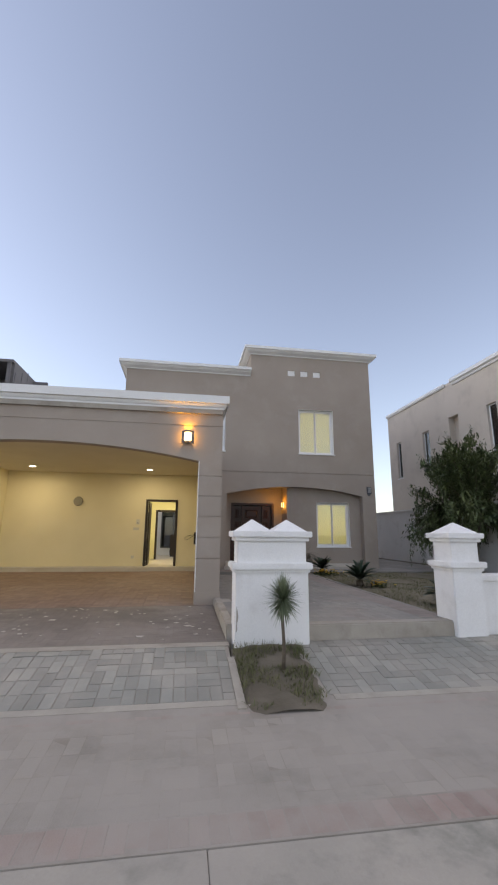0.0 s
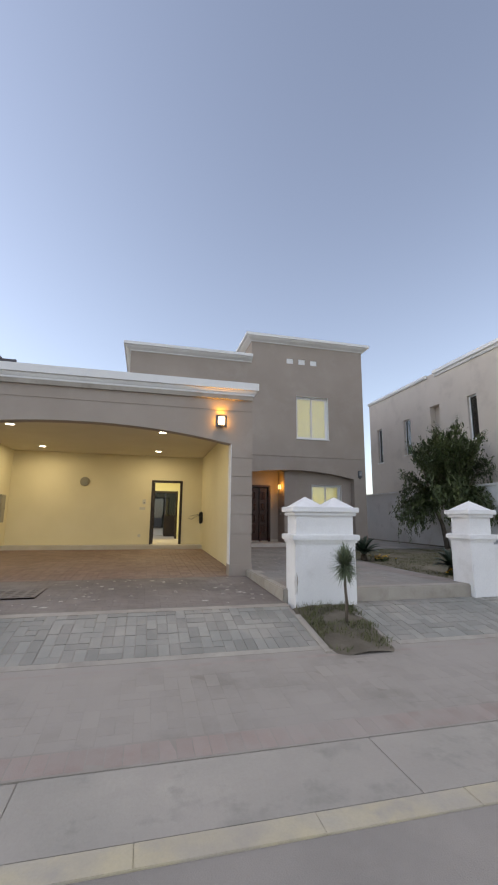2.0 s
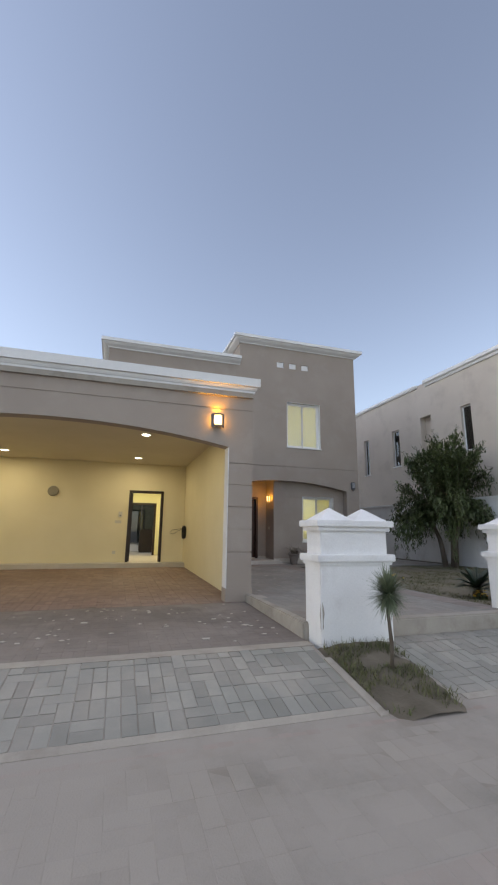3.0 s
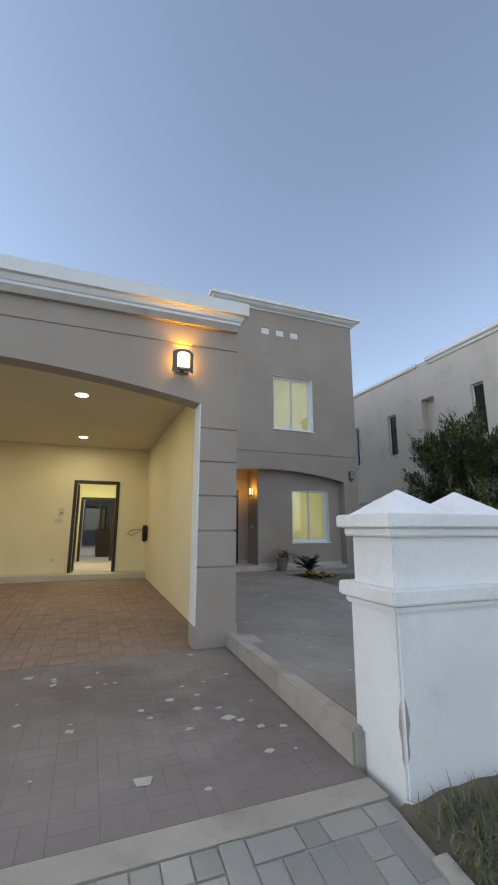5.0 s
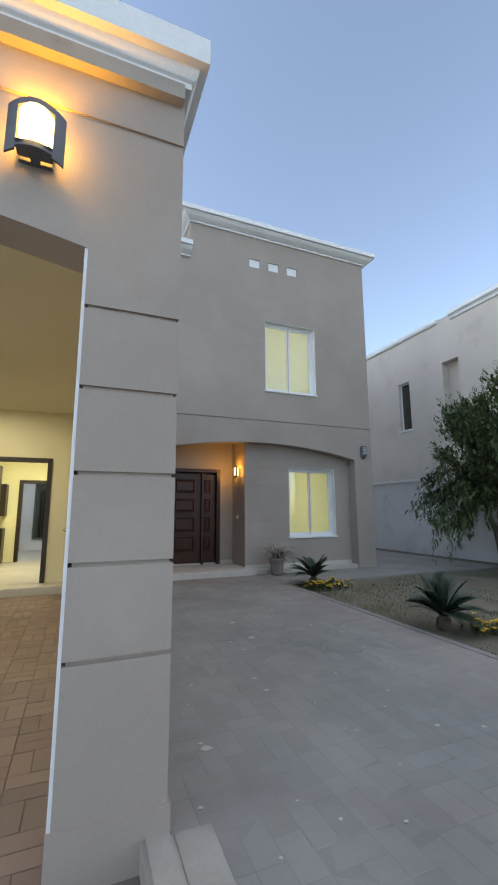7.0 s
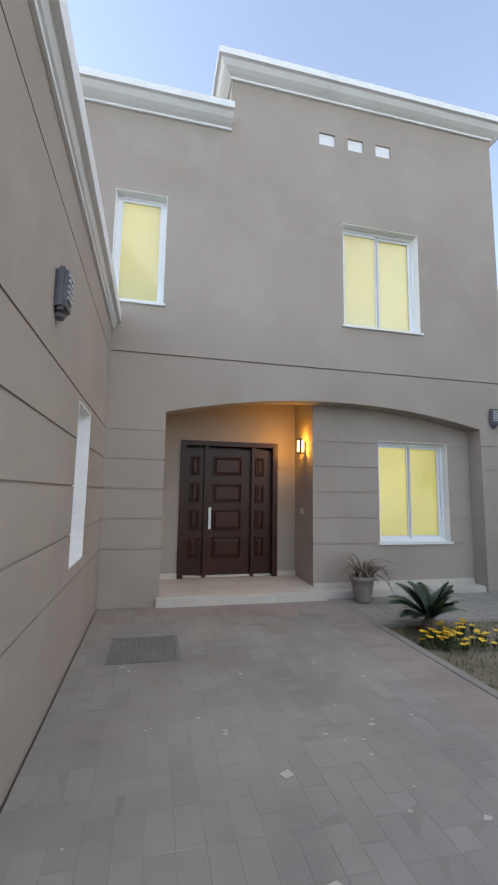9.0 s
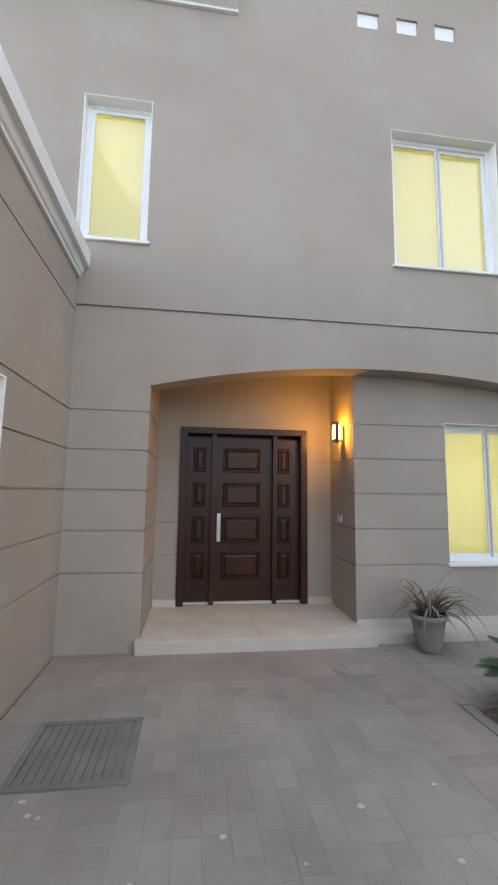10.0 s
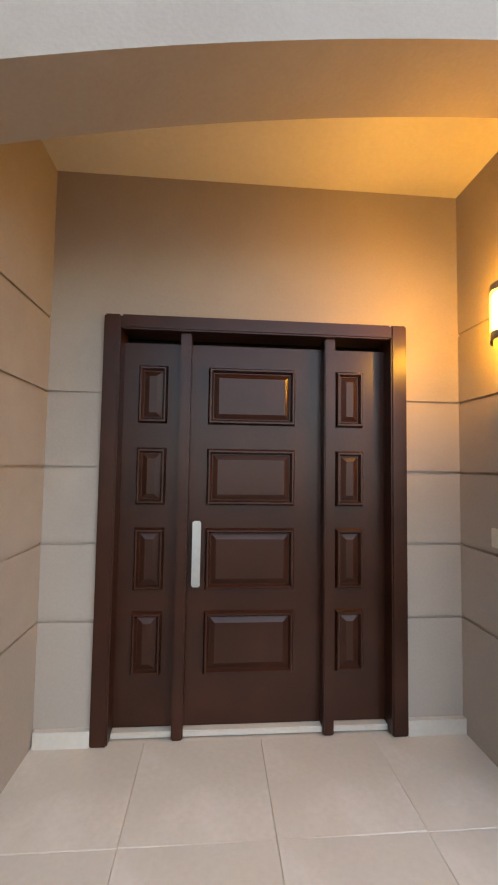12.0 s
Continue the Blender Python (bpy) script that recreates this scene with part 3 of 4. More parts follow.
def window(name, x0, x1, z0, z1, y, split, label):
    """A sliding window with a white frame, set into the wall's depth."""
    win = tagged(new(name), label, kind="structure")
    win.matrix_basis = pose(x0, y, z0)
    w, h = x1 - x0, z1 - z0
    f = 0.05
    part("window_frame", boxes((0, w, 0.12, 0.19, 0, f), (0, w, 0.12, 0.19, h - f, h), (0, f, 0.12, 0.19, f, h - f), (w - f, w, 0.12, 0.19, f, h - f)), UPVC, win)
    part("reveal", boxes((-0.002, 0.008, 0.001, 0.19, 0, h), (w - 0.008, w + 0.002, 0.001, 0.19, 0, h), (0.008, w - 0.008, 0.001, 0.19, h - 0.008, h + 0.002)), WHITE, win, "white painted reveal")
    part("window_sill", rounded(boxes((-0.03, w + 0.03, -0.035, 0.19, -0.03, 0.006)), 0.006), TRIM, win)
    xs = [f, w - f] if not split else [f, w / 2, w - f]
    for i, (a, b) in enumerate(zip(xs, xs[1:])):
        d = 0.13 + 0.022 * i
        s = 0.04
        sash = part("sash", boxes((a, b, d, d + 0.02, f, f + s), (a, b, d, d + 0.02, h - f - s, h - f), (a, a + s, d, d + 0.02, f + s, h - f - s), (b - s, b, d, d + 0.02, f + s, h - f - s)), UPVC, win)
        pane = part("pane", boxes((a + s, b - s, d + 0.008, d + 0.012, f + s, h - f - s)), GLASS, sash)
        pane.visible_shadow = False
    if split:
        # Grey colour here stands for the shade on the meeting stile.
        part("interlock", boxes((w / 2 - 0.022, w / 2 + 0.004, 0.118, 0.15, f, h - f)), LOUVRE, win, "meeting stile with its shade put in as grey")
    # Added sheet behind the panes that spreads the room light into an even glow.
    part("glow_sheet", boxes((0.01, w - 0.01, 0.215, 0.218, 0.01, h - 0.01)), GLOW_SHEET, win, "added pale yellow translucent sheet evening out the window glow")
    return win


window("window_1", *WIN1, F, False, "tall white framed window lit yellow from inside")
window("window_2", *WIN2, F, True, "white sliding window lit yellow from inside")
window("window_3", *BAY, 14.40, True, "white sliding ground floor window lit yellow")


def moulded_panel(bm, x0, x1, z0, z1, y, proud=0.014):
    """A raised field inside a moulded ring, proud of a door leaf whose face is at y."""
    m = 0.028
    rings = [(0, y), (0.010, y - proud), (0.018, y - proud), (m, y - 0.002), (m + 0.004, y - 0.002), (m + 0.03, y - 0.014)]
    loops = [[bm.verts.new(p) for p in ((x0 + o, d, z0 + o), (x1 - o, d, z0 + o), (x1 - o, d, z1 - o), (x0 + o, d, z1 - o))] for o, d in rings]
    for a, b in zip(loops, loops[1:]):
        for k in range(4):
            bm.faces.new((a[k], a[(k + 1) % 4], b[(k + 1) % 4], b[k]))
    bm.faces.new(loops[-1])


# entrance door
door = tagged(new("door_1"), "closed dark brown panelled wooden entrance door with sidelights", kind="structure")
door.matrix_basis = pose(1.735, 15.2, 0.57)
W, H = 1.595, 2.14
part("door_frame", rounded(boxes((0, 0.085, -0.035, 0.16, 0, H), (W - 0.085, W, -0.035, 0.16, 0, H), (0.085, W - 0.085, -0.035, 0.16, H - 0.075, H)), 0.008), WOOD, door)
for x in (0.415, 1.185):
    part("mullion", rounded(boxes((x - 0.028, x + 0.028, 0.0, 0.12, 0.0, H - 0.075)), 0.006), WOOD, door)
PANELS = [(0.29, 0.61), (0.72, 1.04), (1.16, 1.46), (1.59, 1.90)]
leaf = part("door_leaf", boxes((0.443, 1.157, 0.07, 0.11, 0.034, H - 0.12)), WOOD, door)
for a, b in PANELS:
    bm = bmesh.new()
    moulded_panel(bm, 0.535, 1.01, a, b, 0.07, 0.024)
    part("panel", bm, WOOD, leaf)
part("threshold", rounded(boxes((0.085, W - 0.085, 0.03, 0.16, 0, 0.03)), 0.004), TILE, door, "pale stone threshold")
part("door_handle", rounded(boxes((0.468, 0.512, 0.03, 0.05, 0.74, 1.08), (0.482, 0.498, 0.05, 0.07, 0.79, 0.81), (0.482, 0.498, 0.05, 0.07, 1.01, 1.03)), 0.006), STEEL, leaf, "long brushed steel pull handle")
for x0, x1, px0, px1 in ((0.085, 0.387, 0.165, 0.32), (1.213, 1.51, 1.235, 1.39)):
    s = part("sidelight", boxes((x0, x1, 0.07, 0.105, 0.034, H - 0.12)), WOOD, door)
    for a, b in PANELS:
        bm = bmesh.new()
        moulded_panel(bm, px0, px1, a, b, 0.07, 0.022)
        part("panel", bm, WOOD, s)
setting("wall_behind_door", boxes((1.6, 3.5, 15.42, 15.5, 0.4, 2.9)), DARKWOOD, "dark closure behind the door")

# garage door, open, with the hall behind
gd = tagged(new("door_2"), "dark wooden door standing open into a lit hall", kind="structure")
gd.matrix_basis = pose(-1.20, 14.0, 0.57)
part("door_frame", rounded(boxes((0, 0.075, -0.03, 0.14, 0, 2.11), (0.955, 1.03, -0.03, 0.14, 0, 2.11), (0.075, 0.955, -0.03, 0.14, 2.04, 2.11)), 0.006), DARKWOOD, gd)
leaf = part("door_leaf", boxes((0.08, 0.12, 0.15, 0.98, 0.01, 2.03)), DARKWOOD, gd)
bm = bmesh.new()
for z0, z1 in ((0.2, 0.9), (1.1, 1.85)):
    quad_box(bm, 0.12, 0.128, 0.27, 0.86, z0, z1)
part("panel", rounded(bm, 0.003), DARKWOOD, leaf)
part("door_handle", rounded(boxes((0.12, 0.17, 0.90, 0.92, 1.0, 1.02), (0.155, 0.17, 0.80, 0.92, 1.0, 1.02)), 0.004), STEEL, leaf)
HALLDOOR = (-1.08, -0.06, 0.57, 2.52)
bm = bmesh.new()
wall(bm, "y", -2.2, 0.4, 0.57, 3.3, 17.5, 17.6, [HALLDOOR])
for r in ((-2.3, -2.2, 14.12, 17.5, 0.57, 3.3), (0.4, 0.45, 14.14, 17.5, 0.57, 3.3)):
    quad_box(bm, *r)
wall(bm, "y", -2.2, 0.4, 0.57, 3.3, 14.121, 14.13, [GDOOR])
setting("wall_hall", bm, ROOM, "pale yellow hall walls")
setting("ceiling_hall", boxes((-2.2, 0.4, 14.14, 17.5, 3.3, 3.4)), ROOM, "pale hall ceiling")
setting("floor_hall", boxes((-1.19, -0.18, 13.985, 14.14, 0.4, 0.574), (-2.6, 1.6, 14.14, 21.0, 0.4, 0.566)), TILE, "beige tiled hall floor")
bm = bmesh.new()
wall(bm, "y", -2.6, 1.6, 0.57, 3.3, 20.6, 20.7)
for r in ((-2.7, -2.6, 17.6, 20.7, 0.57, 3.3), (1.6, 1.7, 17.6, 20.7, 0.57, 3.3), (-2.6, 1.6, 17.6, 20.7, 3.3, 3.4)):
    quad_box(bm, *r)
setting("wall_back_room", bm, GARDENWALL, "grey walls of the dim back room")
hd = tagged(new("door_3"), "dark framed doorway at the end of the hall", kind="structure")
hd.matrix_basis = pose(-1.08, 17.5, 0.57)
part("door_frame", rounded(boxes((0, 0.08, -0.03, 0.12, 0, 1.95), (0.94, 1.02, -0.03, 0.12, 0, 1.95), (0.08, 0.94, -0.03, 0.12, 1.87, 1.95)), 0.006), DARKWOOD, hd)
cab = thing("wall_cabinet", (-1.62, 17.3, 1.65), "dark wooden cabinet hung on the hall wall", "cabinet")
part("body", rounded(boxes((-0.1, 0.32, -0.15, 0.199, 0, 0.75)), 0.01), DARKWOOD, cab)
cab = thing("base_cabinet", (-1.62, 17.28, 0.57), "dark wooden low cabinet in the hall", "cabinet")
part("body", rounded(boxes((-0.1, 0.32, -0.2, 0.21, 0, 0.8)), 0.01), DARKWOOD, cab)
cab = thing("chest", (-0.22, 19.6, 0.57), "dark wooden chest in the back room", "chest")
part("body", rounded(boxes((-0.3, 0.4, -0.25, 0.25, 0.06, 0.95)), 0.012), DARKWOOD, cab)
part("foot", boxes((-0.28, 0.38, -0.22, 0.22, 0, 0.06)), DARKWOOD, cab)
bw = tagged(new("window_4"), "tall grey window in the back room", kind="structure")
bw.matrix_basis = pose(-1.0, 20.6, 0.9)
part("window_frame", boxes((0, 0.05, -0.04, 0, 0, 1.8), (0.55, 0.6, -0.04, 0, 0, 1.8), (1.15, 1.2, -0.04, 0, 0, 1.8), (0.05, 1.15, -0.04, 0, 1.75, 1.8), (0.05, 1.15, -0.04, 0, 0, 0.05)), GREYMETAL, bw)
part("pane", boxes((0.05, 0.55, -0.02, -0.012, 0.05, 1.75), (0.6, 1.15, -0.02, -0.012, 0.05, 1.75)), DARKGLASS, bw)


# ---- gate pillars ----
def gate_pillar(x0, x1, y0, y1, peaks, label, base=0.1):
    p = thing("gate_pillar", ((x0 + x1) / 2, (y0 + y1) / 2, base), label, "gate pillar", "white gate pillars")
    a, b = (x1 - x0) / 2, (y1 - y0) / 2
    z = lambda h: h - base
    part("shaft", rounded(boxes((-a, a, -b, b, 0, z(1.17))), 0.012), WHITE, p)
    part("neck", rounded(boxes((-a + 0.02, a - 0.02, -b + 0.02, b - 0.02, z(1.25), z(1.53))), 0.008), WHITE, p)
    part("lower_band", rounded(boxes((-a - 0.022, a + 0.022, -b - 0.022, b + 0.022, z(1.14), z(1.182)), (-a - 0.05, a + 0.05, -b - 0.05, b + 0.05, z(1.18), z(1.26))), 0.01), WHITE, p)
    cap = part("cap", rounded(boxes((-a - 0.015, a + 0.015, -b - 0.015, b + 0.015, z(1.525), z(1.577)), (-a - 0.05, a + 0.05, -b - 0.05, b + 0.05, z(1.575), z(1.65))), 0.008), WHITE, p)
    w = 2 * a / peaks
    for i in range(peaks):
        c = -a + w * (i + 0.5)
        bm = bmesh.new()
        h = w / 2 + 0.01 if peaks == 1 else w / 2
        v = [bm.verts.new(q) for q in ((c - h, -b - 0.01, z(1.645)), (c + h, -b - 0.01, z(1.645)), (c + h, b + 0.01, z(1.645)), (c - h, b + 0.01, z(1.645)), (c, 0, z(1.805)))]
        bm.faces.new(v[:4][::-1])
        for k in range(4):
            bm.faces.new((v[k], v[(k + 1) % 4], v[4]))
        part("peak", rounded(bm, 0.006), WHITE, cap)
    return p


wide = gate_pillar(0.678, 1.60, 5.255, 5.66, 2, "wide white painted gate pillar with two pointed caps")
bm = bmesh.new()
outline = [(0, 0), (0.008, 0.036), (0.006, 0.1), (0.016, 0.17), (0.01, 0.24), (0, 0.3)]
for sgn in (0, 1):
    vs = [bm.verts.new((-0.4635, -0.19 + d * 1.5, 0.34 + h) if sgn else (-0.45 + d * 1.6, -0.205, 0.36 + h)) for d, h in outline]
    bm.faces.new(vs)
part("chip", bm, CONCRETE, wide, "grey patch of chipped plaster")
gate_pillar(3.67, 4.12, 5.36, 5.82, 1, "square white painted gate pillar with pointed cap")
fence = thing("boundary_wall", (4.12, 5.48, 0.1), "low white boundary wall beside the gate pillar", "wall")
part("body", rounded(boxes((0.02, 7.0, 0, 0.2, 0, 0.9)), 0.01), WHITE, fence)
part("coping", rounded(boxes((0.02, 7.0, -0.04, 0.24, 0.895, 0.98)), 0.012), WHITE, fence)

# ---- garden wall and neighbour's house ----
gw = thing("garden_wall", (9.9, 5.7, 0.0), "tall stained white garden wall with a coping", "wall")
part("body", boxes((0, 0.2, 0.1, 18.2, 0, 2.62), (-3.05, 0, 18.0, 18.2, 0, 2.62)), GARDENWALL, gw)
part("coping", rounded(boxes((-0.06, 0.26, 0.1, 18.2, 2.615, 2.70), (-3.05, -0.06, 17.94, 18.26, 2.615, 2.70)), 0.012), TRIM, gw)

nb = thing("neighbour_house", (11.2, 9.0, 0.0), "beige stuccoed neighbouring house with narrow dark windows", "house")
NBW = [(3.9, 4.4, 4.65, 6.45), (6.05, 6.7, 5.0, 6.58), (8.2, 8.75, 4.62, 6.4), (10.75, 11.2, 4.5, 6.4)]
bm = bmesh.new()
wall(bm, "x", -6.0, 12.0, 0.0, 8.1, 0.0, 0.3, NBW)
quad_box(bm, 0.3, 9.0, -6.0, -5.7, 0, 8.1)
quad_box(bm, 0.3, 9.0, 11.7, 12.0, 0, 8.1)
part("wall", bm, NEIGHBOUR, nb)
part("roof", boxes((0.3, 9.0, -5.7, 11.7, 7.6, 7.8)), CONCRETE, nb)
bm = bmesh.new()
cornice(bm, [(0, 12.0), (0, 6.75)], [(0, 7.98), (0.06, 7.98), (0.1, 8.04), (0.1, 8.13), (-0.3, 8.13), (-0.3, 8.05), (0, 8.05)])
cornice(bm, [(0, 6.2), (0, -6.0), (9.0, -6.0)], [(0, 7.90), (0.05, 7.90), (0.08, 7.98), (0.16, 8.03), (0.16, 8.16), (-0.3, 8.16), (-0.3, 8.05), (0, 8.05)])
part("cornice", bm, TRIM, nb)
for i, (a, b, c, d) in enumerate(NBW):
    if i == 1:
        continue
    wf = part("window", boxes((0.10, 0.16, a, a + 0.05, c, d), (0.10, 0.16, b - 0.05, b, c, d), (0.10, 0.16, a + 0.05, b - 0.05, c, c + 0.05), (0.10, 0.16, a + 0.05, b - 0.05, d - 0.05, d)), UPVC, nb)
    part("pane", boxes((0.12, 0.13, a + 0.05, b - 0.05, c + 0.05, d - 0.05)), DARKGLASS, wf)
    part("sill", rounded(boxes((-0.04, 0.16, a - 0.04, b + 0.04, c - 0.05, c)), 0.008), TRIM, wf)
part("curtain", boxes((0.42, 0.45, -5.6, 11.6, 4.3, 7.0)), VENTGREY, nb, "dull grey curtains behind the windows")
part("recess_back", boxes((0.285, 0.30, 6.05, 6.7, 5.0, 6.58)), NEIGHBOUR, nb)

# unfinished building far off
fb = thing("unfinished_building", (-21.9, 45, -0.1), "unfinished grey concrete building frame far away", "building")
for k in range(6):
    part("floor_slab", boxes((-12, 5.0 if k < 5 else 3.2, 0, 12, k * 3.3 + 3.0, k * 3.3 + 3.3)), FARCON, fb)
for k in range(6):
    for x in (-11.5, -7.5, -3.5, 0.0, 2.6, 4.6):
        if k == 5 and x > 4:
            continue
        part("column", boxes((x, x + 0.35, 0.1, 0.45, k * 3.3, k * 3.3 + 3.0)), FARCON, fb)
part("core_wall", boxes((-12, 4.9, 6, 6.3, 0, 19.5), (2.9, 3.2, 0.5, 6, 16.8, 19.5)), FARCON, fb)
bm = bmesh.new()
for x in (3.4, 4.1, 4.7):
    tube(bm, [(x, 0.3, 16.6), (x + 0.05, 0.3, 18.4)], 0.05, 5)
part("rebar", bm, FARCON, fb)


# ---- lamps ----
def lantern(m, width, height, label):
    """A wall lantern: dark curved front frame round lit glass, on a back plate; it looks along local -y."""
    p = thing("wall_lantern", m, label, "wall lamp", "lit wall lanterns")
    w, h = width / 2, height / 2
    part("back_plate", rounded(boxes((-w * 0.6, w * 0.6, -0.02, 0.0, -h * 0.75, h * 0.6)), 0.004), GREYMETAL, p)
    def shield(x0, x1, z0, z1, out=0.0):
        bm = bmesh.new()
        n = 8
        cols = []
        for i in range(n + 1):
            x = x0 + (x1 - x0) * i / n
            y = -0.13 - out + 0.5 * x * x / w
            bow = 0.06 * (1 - (x / w) ** 2) * height
            cols.append([bm.verts.new((x, y + t, z)) for t in (0, 0.012) for z in (z0 + (bow if z0 > 0 else 0), z1 + (bow if z1 > 0 else 0))])
        for a, b in zip(cols, cols[1:]):
            bm.faces.new((a[0], b[0], b[1], a[1]))
            bm.faces.new((a[2], a[3], b[3], b[2]))
            bm.faces.new((a[1], b[1], b[3], a[3]))
            bm.faces.new((a[0], a[2], b[2], b[0]))
        for a in (cols[0], cols[-1]):
            bm.faces.new((a[0], a[1], a[3], a[2]))
        return bm
    part("frame", shield(-w, -w * 0.62, -h * 0.9, h * 0.9), GREYMETAL, p)
    part("frame", shield(w * 0.62, w, -h * 0.9, h * 0.9), GREYMETAL, p)
    part("frame", shield(-w * 0.62, w * 0.62, h * 0.66, h * 0.9), GREYMETAL, p)
    part("frame", shield(-w * 0.62, w * 0.62, -h * 0.8, -h * 0.55), GREYMETAL, p)
    part("arm", boxes((-0.02, 0.02, -0.115, -0.02, -h * 0.72, -h * 0.62)), GREYMETAL, p)
    part("base_cap", rounded(boxes((-w * 0.62, w * 0.62, -0.125, -0.03, -h * 0.68, -h * 0.61)), 0.006), GREYMETAL, p)
    g = bmesh.new()
    lathe(g, [(w * 0.55, -h * 0.6), (w * 0.6, -h * 0.5), (w * 0.6, h * 0.6), (w * 0.52, h * 0.72)], 16)
    bmesh.ops.translate(g, verts=g.verts[:], vec=(0, -0.082, 0))
    ob = part("glass", g, LAMPGLASS, p, "glowing amber glass", True)
    ob.visible_shadow = False
    return p


lantern(pose(0.035, 7.855, 3.405), 0.235, 0.265, "lit dark grey wall lantern glowing amber on stucco")
lantern(pose(3.64, 14.72, 2.62, 0, 0, -90), 0.15, 0.27, "lit small wall lantern glowing amber in the porch")


def bulkhead(m, label):
    p = thing("wall_lamp", m, label, "wall lamp", "unlit wall lamps")
    part("body", rounded(boxes((-0.085, 0.085, -0.07, 0, -0.14, 0.13)), 0.02), GREYMETAL, p)
    for k in range(5):
        part("slat", rounded(boxes((-0.055, 0.055, -0.082, -0.068, -0.07 + k * 0.036, -0.05 + k * 0.036)), 0.003), LOUVRE, p)
    part("foot", rounded(boxes((-0.03, 0.03, -0.05, 0, -0.18, -0.138)), 0.008), GREYMETAL, p)


bulkhead(pose(6.62, F, 3.16), "unlit dark grey louvred lamp on stucco wall")
bulkhead(pose(0.715, 11.20, 3.09, 0, 0, 90), "unlit dark grey louvred lamp on the side wall")

for x, y in DOWNLIGHTS:
    d = thing("downlight", (x, y, 3.5), "lit round recessed downlight in the garage ceiling", "ceiling light", "garage downlights")
    bm = bmesh.new()
    lathe(bm, [(0.115, 0.0), (0.115, -0.008), (0.095, -0.012), (0.085, -0.004)], 28)
    part("rim", bm, UPVC, d, "", True)
    bm = bmesh.new()
    lathe(bm, [(0.085, -0.013), (0.084, -0.0145)], 28)
    ob = part("lens", bm, SPOTGLASS, d)
    ob.visible_shadow = False

# ---- garage fittings ----
v = thing("wall_vent", (-3.32, 14.0, 2.575), "dull grey round exhaust vent on cream wall", "vent")
bm = bmesh.new()
tube(bm, [(0, 0, 0), (0, -0.06, 0)], [0.15, 0.13], 20)
part("hood", bm, VENTGREY, v)
for k in range(4):
    part("slat", boxes((-0.11, 0.11, -0.072, -0.06, -0.09 + k * 0.05, -0.065 + k * 0.05)), VENTGREY, v)
v = thing("intercom", (-1.42, 14.0, 1.95), "small white intercom box on cream wall", "intercom")
part("body", rounded(boxes((-0.055, 0.055, -0.035, 0, -0.08, 0.08)), 0.01), PLASTIC, v)
part("button", rounded(boxes((-0.02, 0.02, -0.04, -0.033, -0.05, -0.02)), 0.003), GREYMETAL, v)
v = thing("switch_plate", (-1.47, 14.0, 1.73), "wide off-white switch plate on cream wall", "switch")
part("body", rounded(boxes((-0.09, 0.09, -0.012, 0, -0.04, 0.04)), 0.004), PLASTIC, v)
for k in range(3):
    part("rocker", boxes((-0.07 + k * 0.05, -0.03 + k * 0.05, -0.016, -0.01, -0.025, 0.025)), PLASTIC, v)
v = thing("wall_socket", (-1.53, 14.0, 0.85), "small off-white wall socket near the step", "socket")
part("body", rounded(boxes((-0.045, 0.045, -0.014, 0, -0.045, 0.045)), 0.004), PLASTIC, v)
v = thing("hose_reel", (0.49, 13.5, 1.45), "coiled black cable hung on the garage wall", "cable reel")
bm = bmesh.new()
for k in range(5):
    r = 0.13 + 0.012 * (k % 3)
    tube(bm, [(-0.03 - 0.018 * k, 0.9 * r * math.cos(a * math.tau / 20), 1.25 * r * math.sin(a * math.tau / 20)) for a in range(21)], 0.013, 6)
part("coil", bm, RUBBER, v, "", True)
bm = bmesh.new()
tube(bm, [(0, 0, 0.17), (-0.1, 0, 0.15), (-0.12, 0, 0.19)], 0.01, 6)
part("hook", bm, STEEL, v)
bm = bmesh.new()
tube(bm, [(-0.02, 0.47, 0.10), (-0.15, 0.46, 0.05), (-0.33, 0.46, -0.06), (-0.42, 0.46, -0.02), (-0.35, 0.46, 0.06), (-0.12, 0.3, 0.1), (-0.06, 0.1, 0.1)], 0.006, 6)
part("loose_cable", bm, RUBBER, v, "", True)
v = thing("meter_box", (-5.5, 13.25, 1.26), "grey metal electric box on the garage wall", "electric box")
part("body", rounded(boxes((0, 0.09, -0.16, 0.16, 0, 0.8)), 0.008), VENTGREY, v)
part("door", rounded(boxes((0.088, 0.1, -0.14, 0.14, 0.03, 0.77)), 0.004), VENTGREY, v)
part("lock", rounded(boxes((0.1, 0.115, 0.09, 0.115, 0.38, 0.42)), 0.003), GREYMETAL, v)

v = thing("switch_plate", (3.64, 14.86, 1.62), "small off-white bell switch on porch wall", "switch")
part("body", rounded(boxes((-0.012, 0, -0.075, 0.075, -0.045, 0.045)), 0.004), PLASTIC, v)
for k in range(2):
    part("rocker", boxes((-0.016, -0.01, -0.05 + k * 0.055, -0.005 + k * 0.055, -0.025, 0.025)), PLASTIC, v)

# drain cover on the path
v = thing("drain_cover", (1.32, 12.70, 0.452), "dull grey slatted metal drain cover in the paving", "drain cover")
part("frame", boxes((-0.31, 0.31, -0.31, -0.27, -0.03, 0.012), (-0.31, 0.31, 0.27, 0.31, -0.03, 0.012), (-0.31, -0.27, -0.27, 0.27, -0.03, 0.012), (0.27, 0.31, -0.27, 0.27, -0.03, 0.012)), IRON, v)
part("plate", boxes((-0.27, 0.27, -0.27, 0.27, -0.03, -0.004)), IRON, v)
